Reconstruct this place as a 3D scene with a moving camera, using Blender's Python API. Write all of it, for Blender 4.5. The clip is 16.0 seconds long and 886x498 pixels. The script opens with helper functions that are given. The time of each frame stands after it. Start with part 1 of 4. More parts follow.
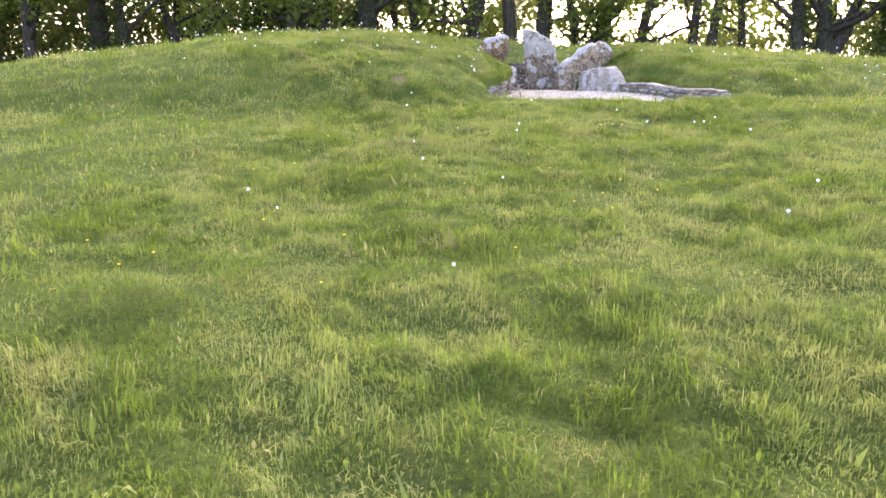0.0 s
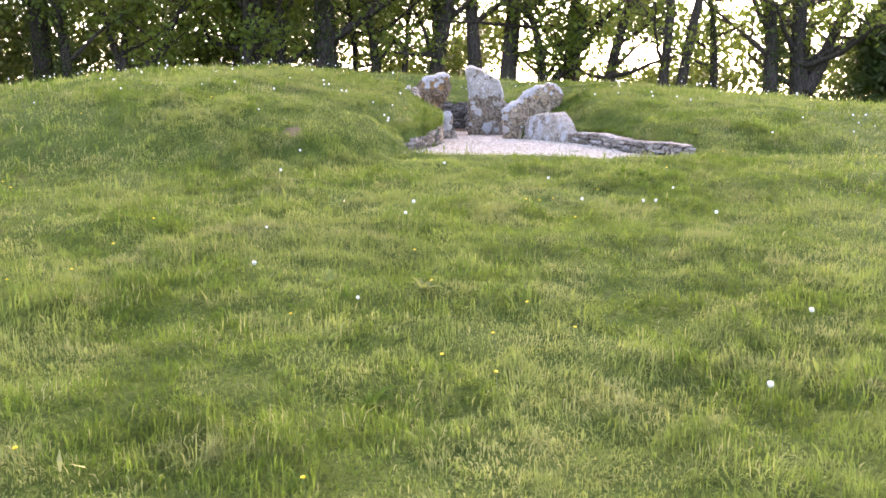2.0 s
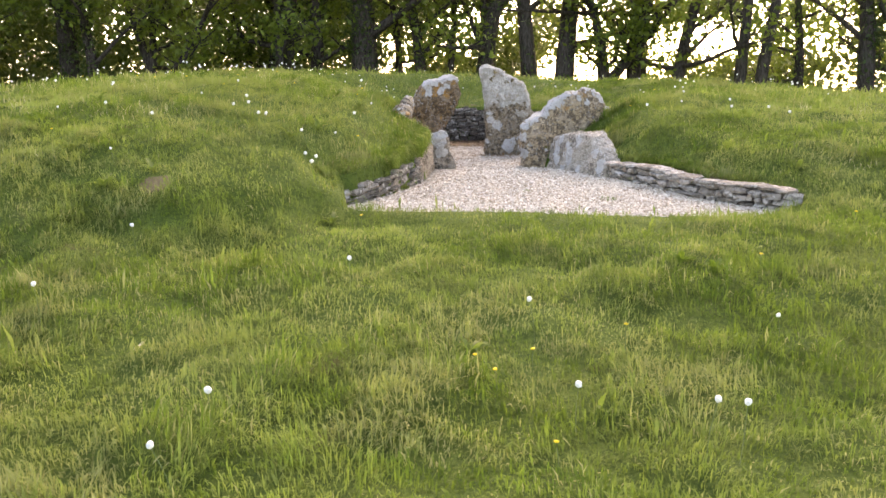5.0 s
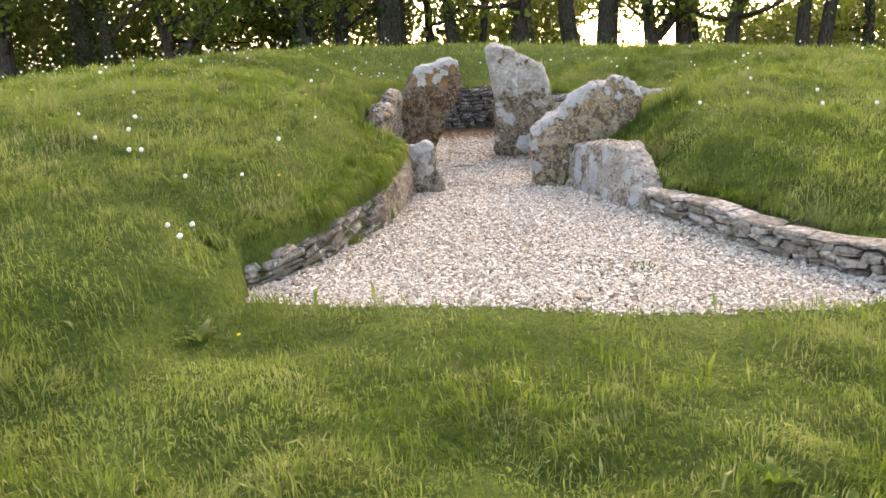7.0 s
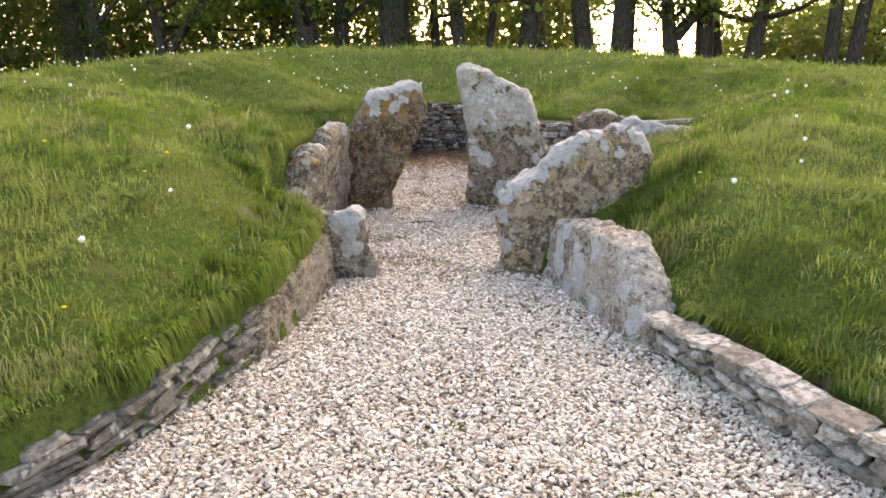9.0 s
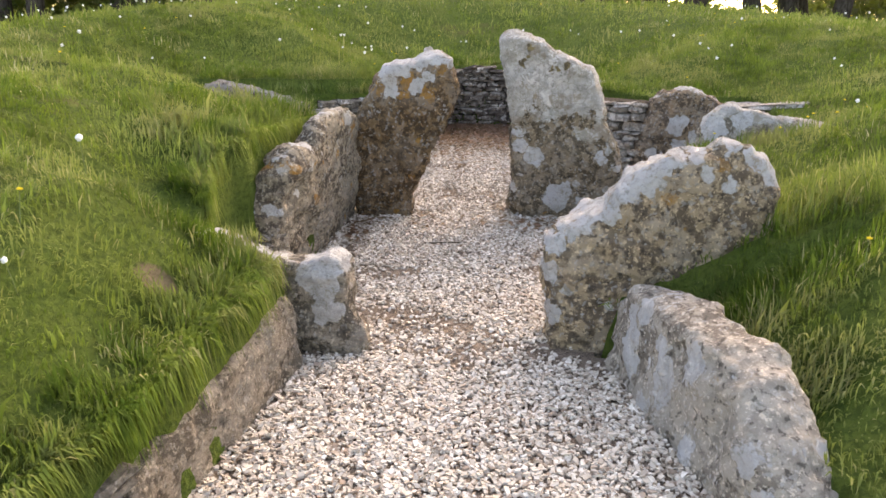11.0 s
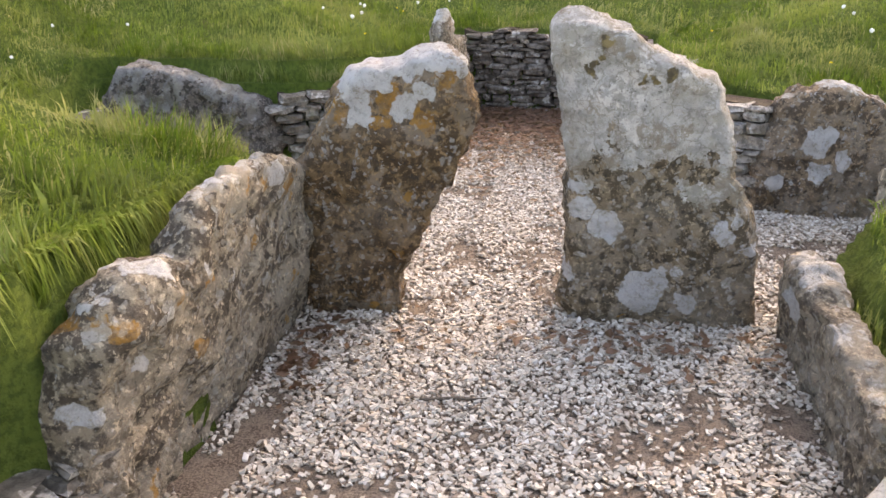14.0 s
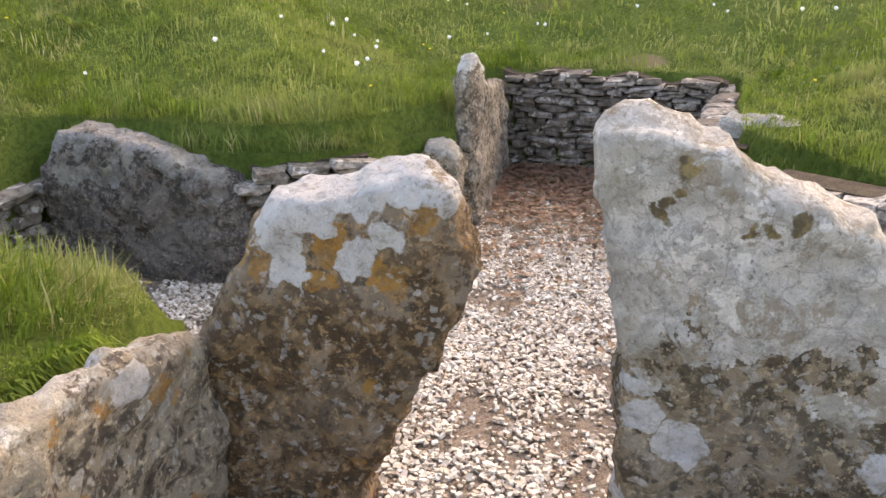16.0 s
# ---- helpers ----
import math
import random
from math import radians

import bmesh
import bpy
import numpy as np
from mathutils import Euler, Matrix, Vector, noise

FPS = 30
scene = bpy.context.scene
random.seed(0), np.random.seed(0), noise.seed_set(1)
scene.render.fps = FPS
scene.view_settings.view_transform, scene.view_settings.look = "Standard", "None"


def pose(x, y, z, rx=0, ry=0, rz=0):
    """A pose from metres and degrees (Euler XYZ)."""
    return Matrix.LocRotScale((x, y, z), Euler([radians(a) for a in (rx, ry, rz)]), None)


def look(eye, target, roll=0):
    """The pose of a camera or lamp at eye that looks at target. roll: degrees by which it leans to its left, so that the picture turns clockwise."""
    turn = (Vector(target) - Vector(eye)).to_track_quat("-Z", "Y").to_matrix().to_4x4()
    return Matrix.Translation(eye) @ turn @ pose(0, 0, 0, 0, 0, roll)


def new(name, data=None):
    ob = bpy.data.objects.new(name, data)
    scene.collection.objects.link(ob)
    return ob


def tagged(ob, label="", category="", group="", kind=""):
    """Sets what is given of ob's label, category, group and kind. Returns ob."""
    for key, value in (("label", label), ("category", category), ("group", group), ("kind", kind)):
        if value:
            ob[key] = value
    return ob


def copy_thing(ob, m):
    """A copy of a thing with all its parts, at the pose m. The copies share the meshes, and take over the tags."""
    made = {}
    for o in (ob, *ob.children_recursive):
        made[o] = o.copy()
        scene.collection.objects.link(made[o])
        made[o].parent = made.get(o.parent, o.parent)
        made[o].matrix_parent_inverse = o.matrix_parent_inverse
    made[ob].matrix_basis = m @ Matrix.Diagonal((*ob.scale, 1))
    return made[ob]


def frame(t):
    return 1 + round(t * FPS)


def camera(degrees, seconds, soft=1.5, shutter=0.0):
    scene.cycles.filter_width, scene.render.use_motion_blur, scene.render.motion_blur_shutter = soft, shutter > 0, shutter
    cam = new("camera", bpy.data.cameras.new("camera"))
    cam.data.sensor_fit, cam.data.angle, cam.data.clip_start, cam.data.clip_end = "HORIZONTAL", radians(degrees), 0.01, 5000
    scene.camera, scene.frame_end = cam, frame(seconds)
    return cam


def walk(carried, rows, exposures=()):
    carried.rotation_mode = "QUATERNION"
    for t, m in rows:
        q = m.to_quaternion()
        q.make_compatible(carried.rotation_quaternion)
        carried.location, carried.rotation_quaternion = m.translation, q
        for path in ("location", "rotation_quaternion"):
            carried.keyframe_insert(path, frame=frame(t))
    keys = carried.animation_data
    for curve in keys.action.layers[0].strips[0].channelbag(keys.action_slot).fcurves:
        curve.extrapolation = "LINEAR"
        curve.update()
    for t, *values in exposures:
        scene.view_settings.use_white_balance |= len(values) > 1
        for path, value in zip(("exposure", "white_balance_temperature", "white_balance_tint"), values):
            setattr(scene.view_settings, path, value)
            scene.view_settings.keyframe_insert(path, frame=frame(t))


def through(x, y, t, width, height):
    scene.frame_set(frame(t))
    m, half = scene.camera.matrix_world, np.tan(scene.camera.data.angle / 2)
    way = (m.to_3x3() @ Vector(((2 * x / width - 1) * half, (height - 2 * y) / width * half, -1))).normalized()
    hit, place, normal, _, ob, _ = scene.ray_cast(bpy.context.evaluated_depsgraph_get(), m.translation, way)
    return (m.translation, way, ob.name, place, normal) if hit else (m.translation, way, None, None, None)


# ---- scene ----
cam = camera(55.5, 16.0, soft=1.55)
PATH = [
    (0, (0.024, -0.059, 0.094), (0.02, 1.905, -0.284), -0.4),
    (0.5, (0.188, 0.363, 0.173), (0.247, 2.327, -0.2), -0.0),
    (1, (0.435, 0.842, 0.259), (0.521, 2.808, -0.099), 0.5),
    (1.5, (0.635, 1.396, 0.305), (0.714, 3.367, -0.025), 0.6),
    (2, (0.814, 2.016, 0.361), (0.862, 3.991, 0.047), 0.0),
    (2.5, (0.936, 2.584, 0.425), (0.967, 4.561, 0.122), -0.5),
    (3, (1.061, 3.217, 0.479), (1.077, 5.196, 0.19), -1.2),
    (3.2, (1.106, 3.467, 0.496), (1.12, 5.446, 0.206), -1.6),
    (5.3, (1.795, 5.84, 0.709), (1.649, 7.804, 0.362), -1.2),
    (5.5, (1.842, 6.085, 0.745), (1.677, 8.046, 0.386), -1.4),
    (6, (1.934, 6.685, 0.84), (1.735, 8.636, 0.449), -2.0),
    (6.5, (2.017, 7.219, 0.915), (1.798, 9.164, 0.504), -2.5),
    (7, (2.108, 7.761, 1.008), (1.87, 9.7, 0.582), -3.3),
    (7.5, (2.163, 8.245, 1.111), (1.933, 10.186, 0.688), -3.3),
    (8, (2.222, 8.771, 1.186), (1.998, 10.715, 0.777), -2.7),
    (8.5, (2.29, 9.229, 1.24), (2.06, 11.17, 0.818), -2.0),
    (9, (2.37, 9.726, 1.295), (2.105, 11.656, 0.841), -1.8),
    (9.5, (2.454, 10.216, 1.329), (2.113, 12.127, 0.847), -2.4),
    (9.7, (2.432, 10.409, 1.345), (2.08, 12.315, 0.854), -2.3),
    (11.8, (2.228, 11.973, 1.445), (1.81, 13.82, 0.801), 0.1),
    (12, (2.208, 12.136, 1.448), (1.772, 13.975, 0.791), 0.1),
    (12.5, (2.169, 12.546, 1.446), (1.689, 14.37, 0.78), 0.2),
    (13, (2.102, 12.991, 1.483), (1.596, 14.793, 0.78), 0.1),
    (13.5, (2.0, 13.356, 1.498), (1.517, 15.156, 0.772), -0.5),
    (14, (1.922, 13.724, 1.497), (1.467, 15.53, 0.77), -1.1),
    (14.5, (1.914, 14.086, 1.531), (1.454, 15.887, 0.792), -1.9),
    (15, (1.847, 14.463, 1.518), (1.43, 16.278, 0.788), -2.0),
    (15.5, (1.788, 14.766, 1.542), (1.369, 16.579, 0.81), -1.2),
    (16, (1.806, 14.988, 1.559), (1.215, 16.763, 0.853), -1.7),
]
walk(cam, [(t, look(eye, target, roll)) for t, eye, target, roll in PATH], [(0, 3.10, 7400, 29), (3, 3.0, 7400, 30), (5.5, 2.76, 9000, 19), (9.5, 2.66, 9000, 18), (12, 2.74, 9200, 20), (16, 2.94, 9200, 20)])

# ---- world, sun and exposure ----
SUN_AZ, SUN_EL = radians(15), radians(27)
world = bpy.data.worlds.new("world")
scene.world = world
world.use_nodes = True
wn = world.node_tree
sky = wn.nodes.new("ShaderNodeTexSky")
sky.sky_type = "NISHITA"
sky.sun_disc = False
sky.sun_elevation, sky.sun_rotation = SUN_EL, SUN_AZ
sky.air_density, sky.dust_density, sky.ozone_density = 0.8, 2.5, 1.0
wn.links.new(sky.outputs[0], wn.nodes["Background"].inputs[0])
wn.nodes["Background"].inputs[1].default_value = 0.15
sun = new("sun", bpy.data.lights.new("sun", "SUN"))
sun.data.energy, sun.data.angle, sun.data.color = 0.75, radians(32.0), (1.0, 0.93, 0.83)
sun.matrix_world = look((50 * math.sin(SUN_AZ), 50 * math.cos(SUN_AZ), 50 * math.tan(SUN_EL)), (0, 0, 0))

# ---- material helpers ----


class Nodes:
    """Short hand for one material's node tree."""

    def __init__(self, name):
        self.mat = bpy.data.materials.new(name)
        self.mat.use_nodes = True
        self.tree = self.mat.node_tree
        self.bsdf = self.tree.nodes["Principled BSDF"]
        self.out = self.tree.nodes["Material Output"]

    def node(self, kind):
        return self.tree.nodes.new(kind)

    def put(self, socket, value):
        if isinstance(value, bpy.types.NodeSocket):
            self.tree.links.new(value, socket)
        else:
            socket.default_value = value

    def coords(self, which="Object"):
        return self.node("ShaderNodeTexCoord").outputs[which]

    def position(self):
        return self.node("ShaderNodeNewGeometry").outputs["Position"]

    def island(self):
        return self.node("ShaderNodeNewGeometry").outputs["Random Per Island"]

    def noise(self, vec, scale, detail=4.0, rough=0.55, distort=0.0):
        n = self.node("ShaderNodeTexNoise")
        self.put(n.inputs["Vector"], vec)
        n.inputs["Scale"].default_value, n.inputs["Detail"].default_value = scale, detail
        n.inputs["Roughness"].default_value, n.inputs["Distortion"].default_value = rough, distort
        return n.outputs["Fac"]

    def cells(self, vec, scale, output="Distance", feature="F1"):
        n = self.node("ShaderNodeTexVoronoi")
        n.feature = feature
        self.put(n.inputs["Vector"], vec)
        n.inputs["Scale"].default_value = scale
        return n.outputs[output]

    def math(self, op, a, b=0.0, clamp=False):
        n = self.node("ShaderNodeMath")
        n.operation, n.use_clamp = op, clamp
        self.put(n.inputs[0], a)
        self.put(n.inputs[1], b)
        return n.outputs[0]

    def step(self, value, low, high, to_low=0.0, to_high=1.0):
        n = self.node("ShaderNodeMapRange")
        n.interpolation_type = "SMOOTHSTEP"
        for i, v in enumerate((value, low, high, to_low, to_high)):
            self.put(n.inputs[i], v)
        return n.outputs[0]

    def mix(self, fac, a, b, blend="MIX"):
        n = self.node("ShaderNodeMix")
        n.data_type, n.blend_type = "RGBA", blend
        self.put(n.inputs["Factor"], fac)
        for socket, value in ((n.inputs[6], a), (n.inputs[7], b)):
            self.put(socket, (*value, 1.0) if isinstance(value, tuple) and len(value) == 3 else value)
        return n.outputs[2]

    def ramp(self, fac, *stops):
        n = self.node("ShaderNodeValToRGB")
        self.put(n.inputs[0], fac)
        el = n.color_ramp.elements
        while len(el) < len(stops):
            el.new(0.5)
        for e, (at, colour) in zip(el, stops):
            e.position, e.color = at, (*colour, 1.0)
        return n.outputs[0]

    def offset(self, vec, amount_from, amount):
        """vec shifted by a noise colour, to make ragged outlines."""
        sub = self.node("ShaderNodeVectorMath")
        sub.operation = "SUBTRACT"
        self.put(sub.inputs[0], amount_from)
        sub.inputs[1].default_value = (0.5, 0.5, 0.5)
        sc = self.node("ShaderNodeVectorMath")
        sc.operation = "SCALE"
        self.put(sc.inputs[0], sub.outputs[0])
        sc.inputs["Scale"].default_value = amount
        add = self.node("ShaderNodeVectorMath")
        add.operation = "ADD"
        self.put(add.inputs[0], vec)
        self.put(add.inputs[1], sc.outputs[0])
        return add.outputs[0]

    def noise_colour(self, vec, scale, detail=3.0):
        n = self.node("ShaderNodeTexNoise")
        self.put(n.inputs["Vector"], vec)
        n.inputs["Scale"].default_value, n.inputs["Detail"].default_value = scale, detail
        return n.outputs["Color"]

    def bump(self, height, strength, distance=0.01, after=None):
        n = self.node("ShaderNodeBump")
        n.inputs["Strength"].default_value, n.inputs["Distance"].default_value = strength, distance
        self.put(n.inputs["Height"], height)
        if after is not None:
            self.put(n.inputs["Normal"], after)
        return n.outputs[0]

    def finish(self, colour, rough=0.9, normal=None, spec=0.3):
        self.put(self.bsdf.inputs["Base Color"], colour)
        self.put(self.bsdf.inputs["Roughness"], rough)
        self.bsdf.inputs["Specular IOR Level"].default_value = spec
        if normal is not None:
            self.put(self.bsdf.inputs["Normal"], normal)
        return self.mat

    def finish_leaf(self, colour, through, share=0.4, rough=0.5, spec=0.25):
        """Thin leaf: a surface that also lets light through."""
        self.finish(colour, rough, None, spec)
        tr = self.node("ShaderNodeBsdfTranslucent")
        self.put(tr.inputs[0], through)
        m = self.node("ShaderNodeMixShader")
        m.inputs[0].default_value = share
        self.tree.links.new(self.bsdf.outputs[0], m.inputs[1])
        self.tree.links.new(tr.outputs[0], m.inputs[2])
        self.tree.links.new(m.outputs[0], self.out.inputs[0])
        return self.mat


def stone_material(name, base, dark, lichen, cap, cap_soft, spots, orange=0.0, blobs=(), orange_blobs=(), streak=0.0, scars=()):
    """Weathered limestone. cap: height above which pale lichen covers it; spots: 0..1 share of round lichen patches;
    blobs: (along, up, radius) of the large patches on its face."""
    lichen = tuple(min(0.80, 1.04 * v) for v in lichen)
    base = tuple(1.12 * v for v in base)
    n = Nodes(name)
    co = n.coords()
    ragged = n.offset(co, n.noise_colour(co, 18.0, 5.0), 0.085)
    fine = n.noise(co, 55.0, 5.0, 0.65)
    mid = n.noise(co, 17.0, 6.0, 0.68)
    big = n.noise(co, 2.6, 3.0)
    colour = n.mix(n.step(mid, 0.42, 0.53), base, tuple(0.85 * v for v in dark))
    colour = n.mix(n.step(n.noise(co, 7.0, 6.0, 0.7), 0.52, 0.57, 0.0, 0.6), colour, tuple(0.78 * a + 0.22 * b for a, b in zip(base, lichen)))
    colour = n.mix(n.step(big, 0.45, 0.65, 0.0, 0.5), colour, tuple(0.8 * a + 0.2 * b for a, b in zip(base, lichen)))
    colour = n.mix(n.step(fine, 0.55, 0.63, 0.0, 0.7), colour, tuple(1.9 * a for a in base))
    colour = n.mix(n.step(n.noise(co, 34.0, 3.0), 0.58, 0.66, 0.0, 0.65), colour, (0.05, 0.043, 0.036))
    sep = n.node("ShaderNodeSeparateXYZ")
    n.put(sep.inputs[0], co)
    up, along = sep.outputs[2], sep.outputs[0]
    # pale cap
    ragged_up = n.math("ADD", up, n.math("MULTIPLY", n.math("SUBTRACT", n.noise(co, 5.0, 6.0, 0.6), 0.5), cap_soft * 5.5))
    mask = n.step(ragged_up, cap - 0.006, cap + 0.006)
    # round patches of their own size
    near = n.cells(ragged, 11.0)
    tint = n.cells(ragged, 11.0, "Color")
    sp = n.node("ShaderNodeSeparateColor")
    n.put(sp.inputs[0], tint)
    size = n.math("SUBTRACT", n.math("MULTIPLY", sp.outputs[0], 0.62), 0.62 * (1 - spots))
    patch = n.step(n.math("SUBTRACT", size, near), -0.012, 0.012)
    mask = n.math("MAXIMUM", mask, patch)
    fleck = n.step(n.math("SUBTRACT", n.cells(n.offset(co, n.noise_colour(co, 26.0), 0.07), 30.0), n.math("MULTIPLY", n.noise(co, 4.0, 3.0), 0.62)), -0.05, 0.03, 0.55, 0.0)
    mask = n.math("MAXIMUM", mask, fleck)
    sep2 = n.node("ShaderNodeSeparateXYZ")
    n.put(sep2.inputs[0], n.offset(n.offset(co, n.noise_colour(co, 8.0, 3.0), 0.09), n.noise_colour(co, 26.0, 5.0), 0.07))
    scar, fresh_patch = None, None
    for group, which in ((blobs, 0), (orange_blobs, 1), (scars, 2)):
        got = None
        for bx, bz, br in group:
            dx, dz = n.math("SUBTRACT", sep2.outputs[0], bx), n.math("SUBTRACT", sep2.outputs[2], bz)
            d = n.math("SQRT", n.math("ADD", n.math("MULTIPLY", dx, dx), n.math("MULTIPLY", dz, dz)))
            one = n.step(d, br - 0.004, br + 0.004, 1.0, 0.0)
            got = one if got is None else n.math("MAXIMUM", got, one)
        if got is not None and which == 0:
            mask, fresh_patch = n.math("MAXIMUM", mask, got), got
        elif got is not None and which == 2:
            scar = got
        elif got is not None:
            colour = n.mix(n.math("MULTIPLY", got, n.step(n.noise(co, 28.0, 5.0, 0.7), 0.40, 0.60, 0.3, 0.85)), colour, (0.36, 0.18, 0.04))
    if orange:
        colour = n.mix(n.step(n.noise(co, 6.5, 4.0), 0.72 - 0.1 * orange, 0.76 - 0.1 * orange, 0.0, 0.8), colour, (0.38, 0.20, 0.05))
    pale = n.mix(n.step(n.noise(co, 24.0, 6.0, 0.7), 0.40, 0.58), lichen, tuple(0.62 * a for a in lichen))
    pale = n.mix(n.step(n.noise(co, 70.0, 3.0), 0.60, 0.66, 0.0, 0.7), pale, (0.10, 0.09, 0.075))
    pale = n.mix(n.step(n.noise(co, 4.5, 6.0, 0.7), 0.45, 0.60, 0.0, 0.7), pale, (0.33, 0.30, 0.23))
    pale = n.mix(n.step(n.noise(co, 13.0, 6.0, 0.7), 0.55, 0.58, 0.0, 0.75), pale, tuple(min(0.8, 1.2 * v) for v in lichen))
    crust = n.offset(co, n.noise_colour(co, 20.0, 4.0), 0.09)
    plate = n.node("ShaderNodeSeparateColor")
    n.put(plate.inputs[0], n.cells(crust, 8.0, "Color"))
    pale = n.mix(n.math("MULTIPLY", plate.outputs[1], 0.55), pale, tuple(0.66 * v for v in lichen))
    pale = n.mix(n.step(n.cells(crust, 8.0, "Distance", "DISTANCE_TO_EDGE"), 0.0, 0.035, 0.45, 0.0), pale, (0.17, 0.155, 0.12))
    rim = n.step(n.cells(crust, 4.6, "Distance", "DISTANCE_TO_EDGE"), 0.0, 0.055, 0.3 if spots > 0.4 else 0.1, 0.0)
    pale = n.mix(n.math("MULTIPLY", rim, n.step(n.noise(co, 5.0, 3.0), 0.44, 0.52)), pale, (0.16, 0.14, 0.105))
    pale = n.mix(n.step(n.noise(n.offset(co, n.noise_colour(co, 18.0), 0.1), 9.0, 6.0, 0.7), 0.52, 0.58, 0.0, 0.65), pale, tuple(0.95 * v for v in base))
    if streak:
        pale = n.mix(n.step(n.noise(co, 3.5, 4.0, 0.6, 1.5), 0.5, 0.62, 0.0, streak), pale, (0.30, 0.23, 0.15))
    colour = n.mix(n.math("MULTIPLY", mask, 0.93), colour, pale)
    if fresh_patch is not None:
        colour = n.mix(n.math("MULTIPLY", fresh_patch, n.step(n.noise(co, 36.0, 5.0, 0.7), 0.38, 0.56, 0.10, 0.85)), colour, (0.50, 0.50, 0.495))
    if scar is not None:
        colour = n.mix(scar, colour, n.mix(n.step(mid, 0.4, 0.6), (0.10, 0.08, 0.05), (0.25, 0.19, 0.09)))
    nb = n.bump(n.noise(co, 12.0, 8.0, 0.7), 1.0, 0.05)
    nb = n.bump(fine, 0.8, 0.012, nb)
    nb = n.bump(mask, 0.4, 0.004, nb)
    return n.finish(colour, 0.92, nb, 0.15)


def rubble_material(name, a, b, c):
    """Dry-stone pieces: each stone its own shade."""
    n = Nodes(name)
    pos = n.position()
    shade = n.node("ShaderNodeObjectInfo").outputs["Random"]
    colour = n.ramp(shade, (0.0, a), (0.55, b), (1.0, c))
    colour = n.mix(n.step(n.noise(pos, 28.0, 5.0, 0.65), 0.42, 0.62, 0.0, 0.75), colour, tuple(0.42 * v for v in a))
    colour = n.mix(n.step(n.noise(pos, 13.0, 4.0), 0.58, 0.66, 0.0, 0.7), colour, (0.52, 0.50, 0.46))
    colour = n.mix(n.step(n.noise(pos, 4.0, 3.0), 0.60, 0.72, 0.0, 0.5), colour, (0.10, 0.12, 0.05))
    nb = n.bump(n.noise(pos, 40.0, 6.0, 0.65), 0.8, 0.012)
    return n.finish(colour, 0.93, nb, 0.15)


def grass_material(name, lush, fresh, dry, dry_share):
    n = Nodes(name)
    pos = n.position()
    r = n.island()
    patch = n.noise(pos, 0.9, 4.0, 0.6)
    small = n.noise(n.offset(pos, n.noise_colour(pos, 9.0), 0.12), 5.5, 4.0, 0.65)
    colour = n.mix(n.step(small, 0.40, 0.60), lush, fresh)
    swirl = n.noise(n.offset(pos, n.noise_colour(pos, 2.0), 0.6), 1.1, 5.0, 0.65)
    blotch = n.noise(n.offset(pos, n.noise_colour(pos, 5.0), 0.25), 3.2, 4.0, 0.7)
    colour = n.mix(n.step(blotch, 0.36, 0.46, 0.65, 0.0), colour, tuple(0.55 * v for v in lush))
    colour = n.mix(n.step(blotch, 0.55, 0.66, 0.0, 0.6), colour, tuple(1.1 * f + 0.25 * d for f, d in zip(fresh, dry)))
    # fine dark spots paint the shade in gaps between clumps
    colour = n.mix(n.step(n.noise(pos, 13.0, 3.0, 0.6), 0.36, 0.52, 0.7, 0.0), colour, tuple(0.45 * v for v in lush))
    # dark swirls put the shadows of tufts into the colour
    colour = n.mix(n.step(swirl, 0.36, 0.47, 0.8, 0.0), colour, tuple(0.52 * v for v in lush))
    colour = n.mix(n.step(swirl, 0.51, 0.62, 0.0, 0.8), colour, tuple(0.95 * f + 0.35 * d for f, d in zip(fresh, dry)))
    colour = n.mix(n.step(n.noise(pos, 11.0, 3.0, 0.6), 0.50, 0.64, 0.0, 0.4), colour, tuple(1.45 * f for f in fresh))
    colour = n.mix(n.step(n.noise(n.offset(pos, n.noise_colour(pos, 3.0), 0.4), 1.7, 4.0, 0.65), 0.50, 0.64, 0.0, 0.6), colour, dry)
    # yellow patches: dry grass, and dapples of sun painted into the colour
    colour = n.mix(n.step(patch, 0.45, 0.66, 0.0, 0.8), colour, tuple(0.6 * f + 0.4 * d for f, d in zip(fresh, dry)))
    worn = n.math("ADD", r, n.math("MULTIPLY", n.math("SUBTRACT", n.noise(pos, 2.2, 4.0), 0.5), 0.9))
    colour = n.mix(n.step(worn, 1.0 - dry_share, 1.04 - dry_share), colour, dry)
    colour = n.mix(n.step(r, 0.0, 1.0, 0.0, 0.22), colour, tuple(1.4 * v for v in fresh))
    warm = n.mix(0.4, colour, (0.20, 0.31, 0.035))
    return n.finish_leaf(colour, warm, 0.36, 0.7, 0.08)


GRASS = grass_material("grass blades", (0.070, 0.124, 0.018), (0.155, 0.212, 0.035), (0.35, 0.31, 0.15), 0.07)
DRY_GRASS = grass_material("dry grass stems", (0.15, 0.17, 0.05), (0.26, 0.26, 0.10), (0.46, 0.41, 0.26), 0.6)
LONG_GRASS = grass_material("long grass blades", (0.048, 0.092, 0.015), (0.085, 0.140, 0.020), (0.36, 0.31, 0.17), 0.07)


# small patches of bare trodden earth: x, y, radius
BARE_SPOTS = [(0.78, 13.86, 0.06), (3.06, 13.08, 0.11), (3.26, 12.76, 0.10), (3.50, 12.42, 0.11), (3.74, 12.14, 0.10), (-0.55, 11.05, 0.10), (1.3, 20.95, 0.16)]


